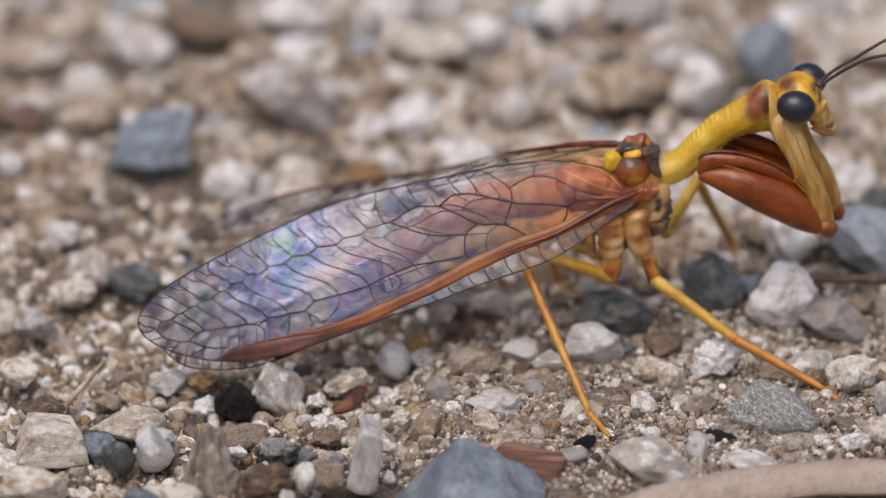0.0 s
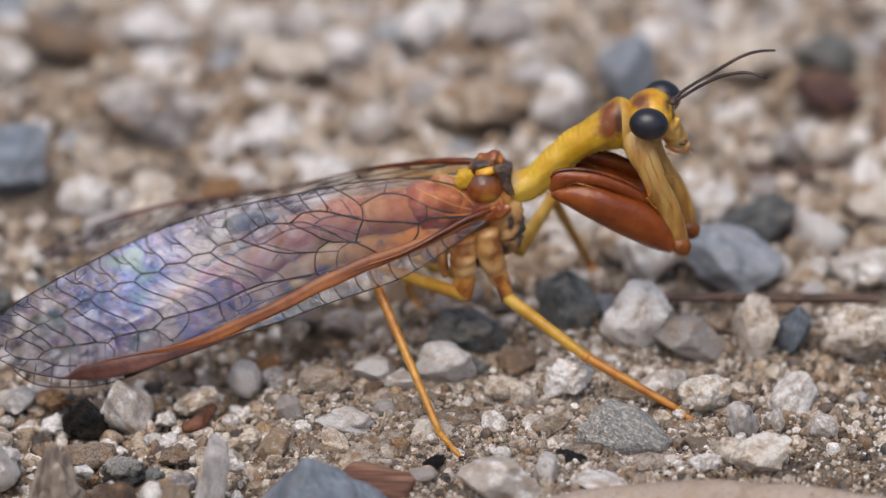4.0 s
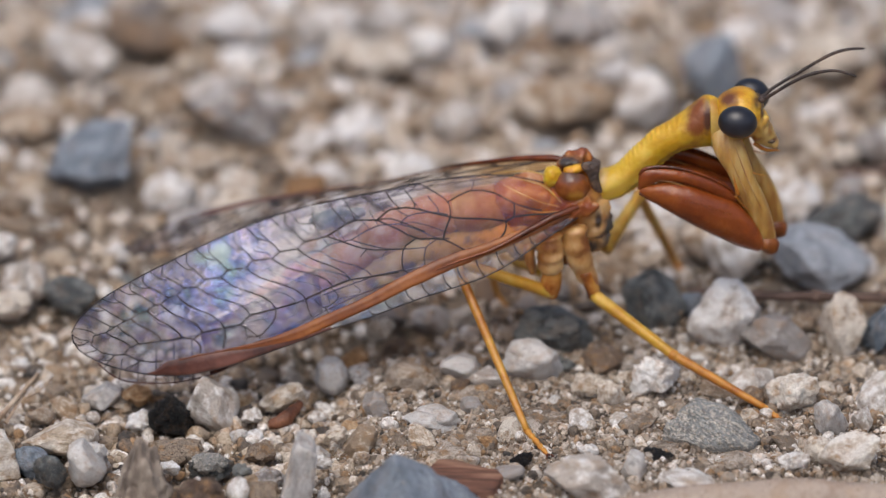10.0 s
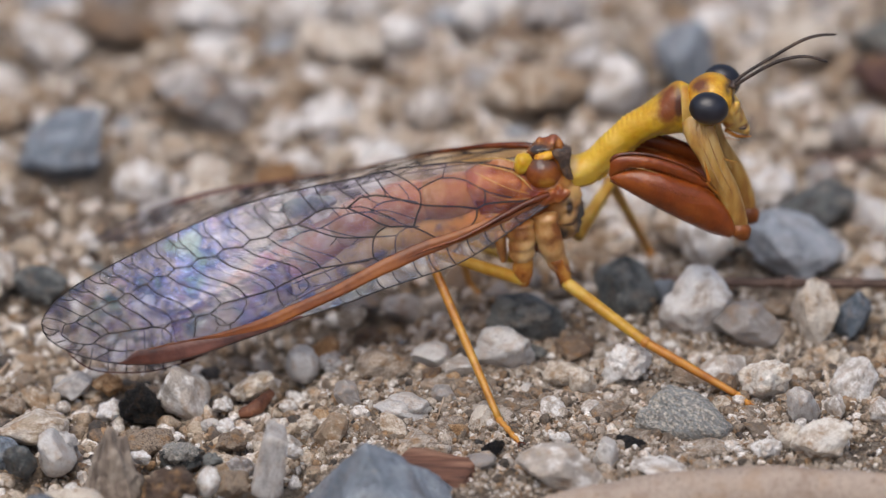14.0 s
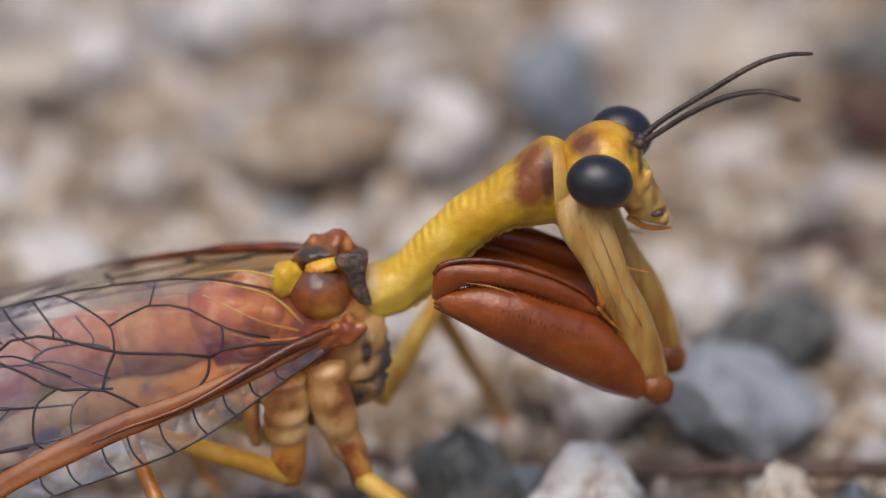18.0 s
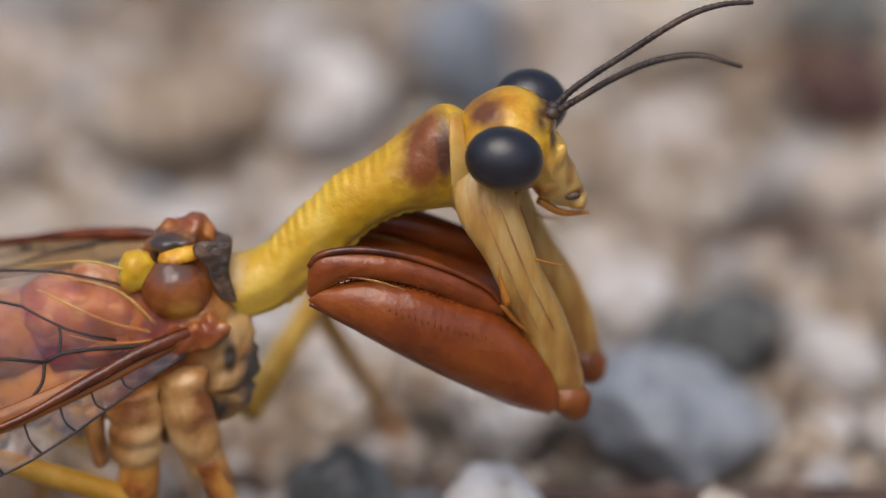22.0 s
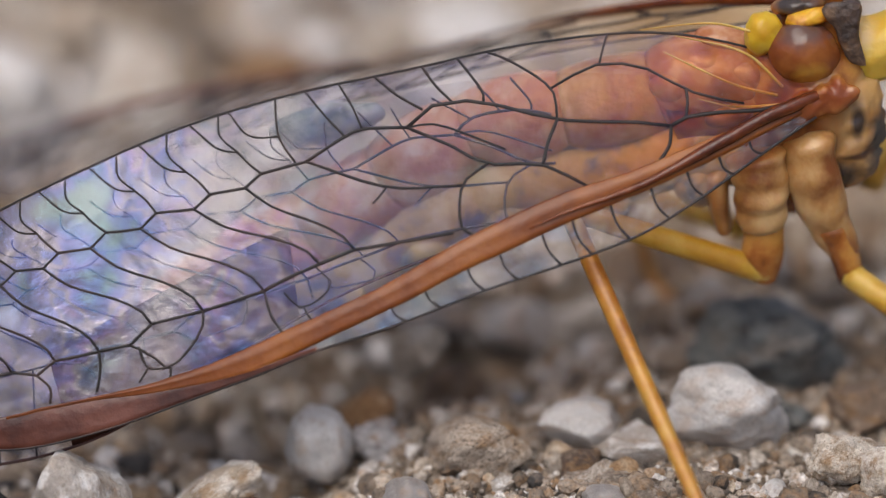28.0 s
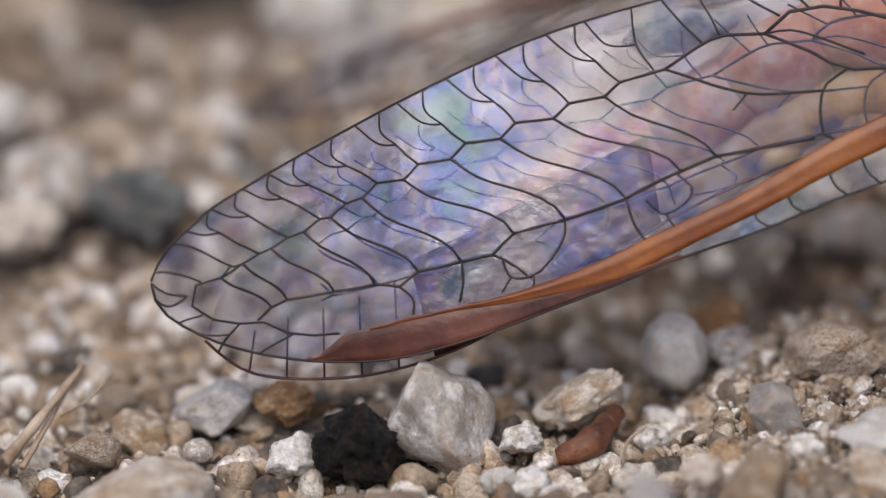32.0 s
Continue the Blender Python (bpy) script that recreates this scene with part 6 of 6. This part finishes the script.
    abdomen = part("abdomen", tube([tuple(p[:3]) for p in line[:9]], [p[3] * 0.93 for p in line[:9]], 14, 20), THORAX, root, "pinkish segmented abdomen beneath the wings", tuple(line[0][:3]))
    for i in range(7):
        seg = line[i * 9:i * 9 + 10]
        w = [seg[j][3] * math.sin(math.pi * min(1, (j + 1.2) / 11.4)) ** 0.13 for j in range(len(seg))]
        part("back_plate", tube([(p[0], p[1] - 0.2, p[2] + 0.3 * p[3]) for p in seg], [0.8 * r for r in w], 20, 22), (AMBER, TANPLATE)[i] if i < 2 else BELLY, abdomen, ("glossy amber back plate", "tan back plate")[i] if i < 2 else "salmon pink back plate")
        part("belly_plate", tube([(p[0], p[1] - 0.3, p[2] - 0.8 * p[3]) for p in seg], [0.6 * r for r in w], 20, 18), BELLYTAN, abdomen, "tan belly plate")
        part("belly_plate", ball((seg[4][0] - 0.25, -0.75, seg[4][2] - 1.4 * seg[4][3]), (0.52, 0.4, 0.42 * seg[4][3]), (0, -25, 0), 20, 14, 0.2), BELLYTAN, abdomen, "tan belly plate")
    part("belly_skin", tube([(p[0], -0.3, p[2] - 0.85 * p[3]) for p in line[1::6]], [0.7 * p[3] for p in line[1::6]], 40, 20), BELLYTAN, abdomen, "blotched tan belly")
    # added lump above the abdomen: stands in for the dark seen through the wing
    part("dark_backing", ball((-4.9, -0.4, 6.05), (1.1, 0.3, 0.4), (0, -14, 0), 24, 16, 0.3), cuticle("grey_green_backing", (0.1, 0.12, 0.12), (0.2, 0.22, 0.21), (0.36, 0.36, 0.34), 1500), abdomen, "added dark grey-green lump behind the wing")
    part("side_skin", tube([tuple(p[:3]) for p in line[6:]], [p[3] * 0.72 for p in line[6:]], 40, 20), PLEURA, abdomen, "blue-grey soft skin between the plates")
    # middle and hind legs
    coxa = part("middle_coxa", blade([(4.92, -1.20, 6.28), (5.10, -1.30, 5.31), (5.26, -1.30, 4.55), (5.52, -1.30, 3.54)], [(3.95, -1.20, 6.05), (4.03, -1.30, 4.95), (4.36, -1.30, 4.26), (4.93, -1.30, 3.37)], [0.35, 0.45, 0.36, 0.24], 30, 16, lambda s, w: 0.03 * math.sin(2 * math.pi * 4 * s) + 0.16 * noise.noise(Vector((s * 5, math.cos(w) * 1.7, 3 + math.sin(w) * 1.7)))), COXA, root, "tan ringed middle coxa")
    part("trochanter", blade([(5.18, -1.32, 4.50), (5.44, -1.32, 3.74), (5.57, -1.32, 2.86)], [(4.49, -1.32, 4.20), (4.84, -1.32, 3.51), (5.04, -1.32, 2.87)], [0.36, 0.32, 0.26], 12, 12), THORAX, coxa)
    coxa = part("hind_coxa", blade([(4.02, -1.25, 5.95), (4.12, -1.35, 5.10), (4.04, -1.35, 4.23)], [(2.88, -1.25, 5.72), (2.97, -1.35, 5.00), (3.1, -1.35, 4.12)], [0.4, 0.5, 0.45], 30, 18, lambda s, w: 0.03 * math.sin(2 * math.pi * 4 * s) + 0.16 * noise.noise(Vector((s * 5, math.cos(w) * 1.7, 3 + math.sin(w) * 1.7)))), COXA, root, "tan ringed hind coxa")
    part("trochanter", blade([(4.00, -1.35, 4.42), (4.00, -1.35, 3.60), (3.83, -1.35, 2.98)], [(3.21, -1.35, 4.31), (3.13, -1.35, 3.56), (3.37, -1.35, 3.01)], [0.38, 0.4, 0.26], 14, 16), THORAX, coxa, "brown joint")
    part("belly_fold", blade([(2.96, -0.90, 5.39), (3.00, -0.95, 4.67), (3.05, -0.95, 3.92)], [(2.42, -0.90, 5.28), (2.45, -0.95, 4.56), (2.66, -0.95, 3.86)], [0.4, 0.5, 0.35], 14, 14), COXA, root)
    build_leg(root, "middle", (5.28, -1.40, 3.16), (8.33, -4.20, 1.98), (11.86, -5.5, 0.35), (12.76, -6.54, 0.08), 0.25, (OLIVE, TIBIA))
    build_leg(root, "hind", (3.65, -1.40, 3.26), (-0.20, -1.90, 4.91), (2.58, -7.41, 0.35), (3.36, -8.81, 0.06), 0.25, (OLIVE, LEG))
    build_leg(root, "middle", (5.71, 1.20, 3.88), (7.13, 3.60, 5.05), (8.67, 6.73, 0.50), (9.22, 5.84, 0.06), 0.29, (OLIVE, LEG))
    build_leg(root, "hind", (3.26, 1.30, 2.82), (1.03, 3.40, 2.76), (1.49, 3.85, 0.50), (1.94, 3.40, 0.10), 0.22, (OLIVE, LEG))
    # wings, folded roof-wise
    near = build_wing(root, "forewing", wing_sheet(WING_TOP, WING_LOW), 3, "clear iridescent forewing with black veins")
    build_wing(root, "forewing", wing_sheet(FAR_TOP, FAR_LOW, 0.15), 4, "clear iridescent forewing with black veins", 0.9, 0.35, BROWN, UNDERWING)
    build_hindwing(root, wing_sheet(WING_TOP, WING_LOW))
    return near


def build_hindwing(root, over):
    """The hind wing under the forewing; it shows through it, and below its leading edge near the tip."""
    top = curve([(2.56, -0.85, 7.2), (-1.0, -0.85, 7.3), (-4.06, -0.95, 6.75), (-8.55, -1.7, 5.2), (-12.27, -3.2, 3.8), (-13.7, -3.75, 2.6), (-14.18, -3.90, 1.50)], 50)
    low = curve([(2.12, -1.50, 5.60), (-4.06, -3.10, 4.00), (-7.3, -3.95, 2.4), (-9.12, -4.00, 1.28), (-10.77, -4.00, 0.72), (-12.19, -4.00, 0.62), (-13.28, -3.95, 0.75), (-13.87, -3.90, 1.14), (-14.18, -3.90, 1.47)], 50)
    verts = [Vector(a[:3] + (b[:3] - a[:3]) * j / 6) for a, b in zip(top, low) for j in range(7)]
    faces = [[i * 7 + j, (i + 1) * 7 + j, (i + 1) * 7 + j + 1, i * 7 + j + 1] for i in range(49) for j in range(6)]
    wing = part("hindwing", (verts, faces), UNDERWING, root, "clear hind wing under the forewing", tuple(over(0, 0.5)))
    part("leading_rim", tube([tuple(p[:3]) for p in low], 0.032, 60, 5), STIGMA, wing)
    bars = [tube([verts[i * 7 + 6], verts[(i - 1) * 7 + 3] * 0.6 + verts[(i - 1) * 7 + 4] * 0.4], 0.024, 4, 5) for i in range(38, 49, 2)]
    for line, r in vein_lines(random.Random(8)):
        line = [(q - 0.04, c * 0.86 + 0.105) for q, c in line if 0.3 < q < 0.86 and 0.02 < c < 0.8]
        if len(line) > 4:
            bars.append(tube([over(q, c, -0.22) for q, c in line], r * 0.9, 9, 5))
    part("vein_net", join(*bars), HINDVEIN, wing, "thin brown net of hind wing veins")
    loops = []
    for i in range(22, 37):
        q, p = verts[i * 7 + 6], verts[i * 7 + 3]
        c, r = (p + q) / 2, (p - q) / 2
        loops.append([c + r * math.cos(w) + Vector((0, -0.04, 0.02)) * math.sin(w) for w in (2 * math.pi * k / 8 for k in range(8))])
    part("stigma", rings(loops), STIGMA, wing, "dark red-brown wing spot")


build_mantidfly()


def motions():
    """The antennae sway a little and the focus is pulled; all else but the camera keeps still."""
    walk(focus, [(t, pose(0, y * MM, 0.005)) for t, y in ((0, -5.2), (13.0, -5.2), (14.5, -4.6), (15.6, -0.8), (16.5, 0.9), (17.0, 0.9), (17.4, -2.0), (18.0, -3.2), (23.5, -3.0), (25.0, -1.6), (27.5, -2.2), (32.0, -2.3))])
    low, high = FEELERS
    sway = {low: [(0, -1.6), (9, -1.6), (14, -1.5), (18, -1.6), (19, -0.9), (20, -0.4), (21.5, 0), (23, -1.7), (27, -1.7), (32, -1.6)],
            high: [(0, 2.0), (9, 1.7), (14, 2.0), (18, 2.0), (19, 1.3), (20, 0.6), (21.5, 0), (23, 0.4), (27, 1.0), (32, 1.5)]}
    for feeler, rows in sway.items():
        at = feeler.location.copy()
        walk(feeler, [(t, Matrix.Translation(at) @ pose(0, 0, 0, 0, a, 0)) for t, a in rows])


motions()
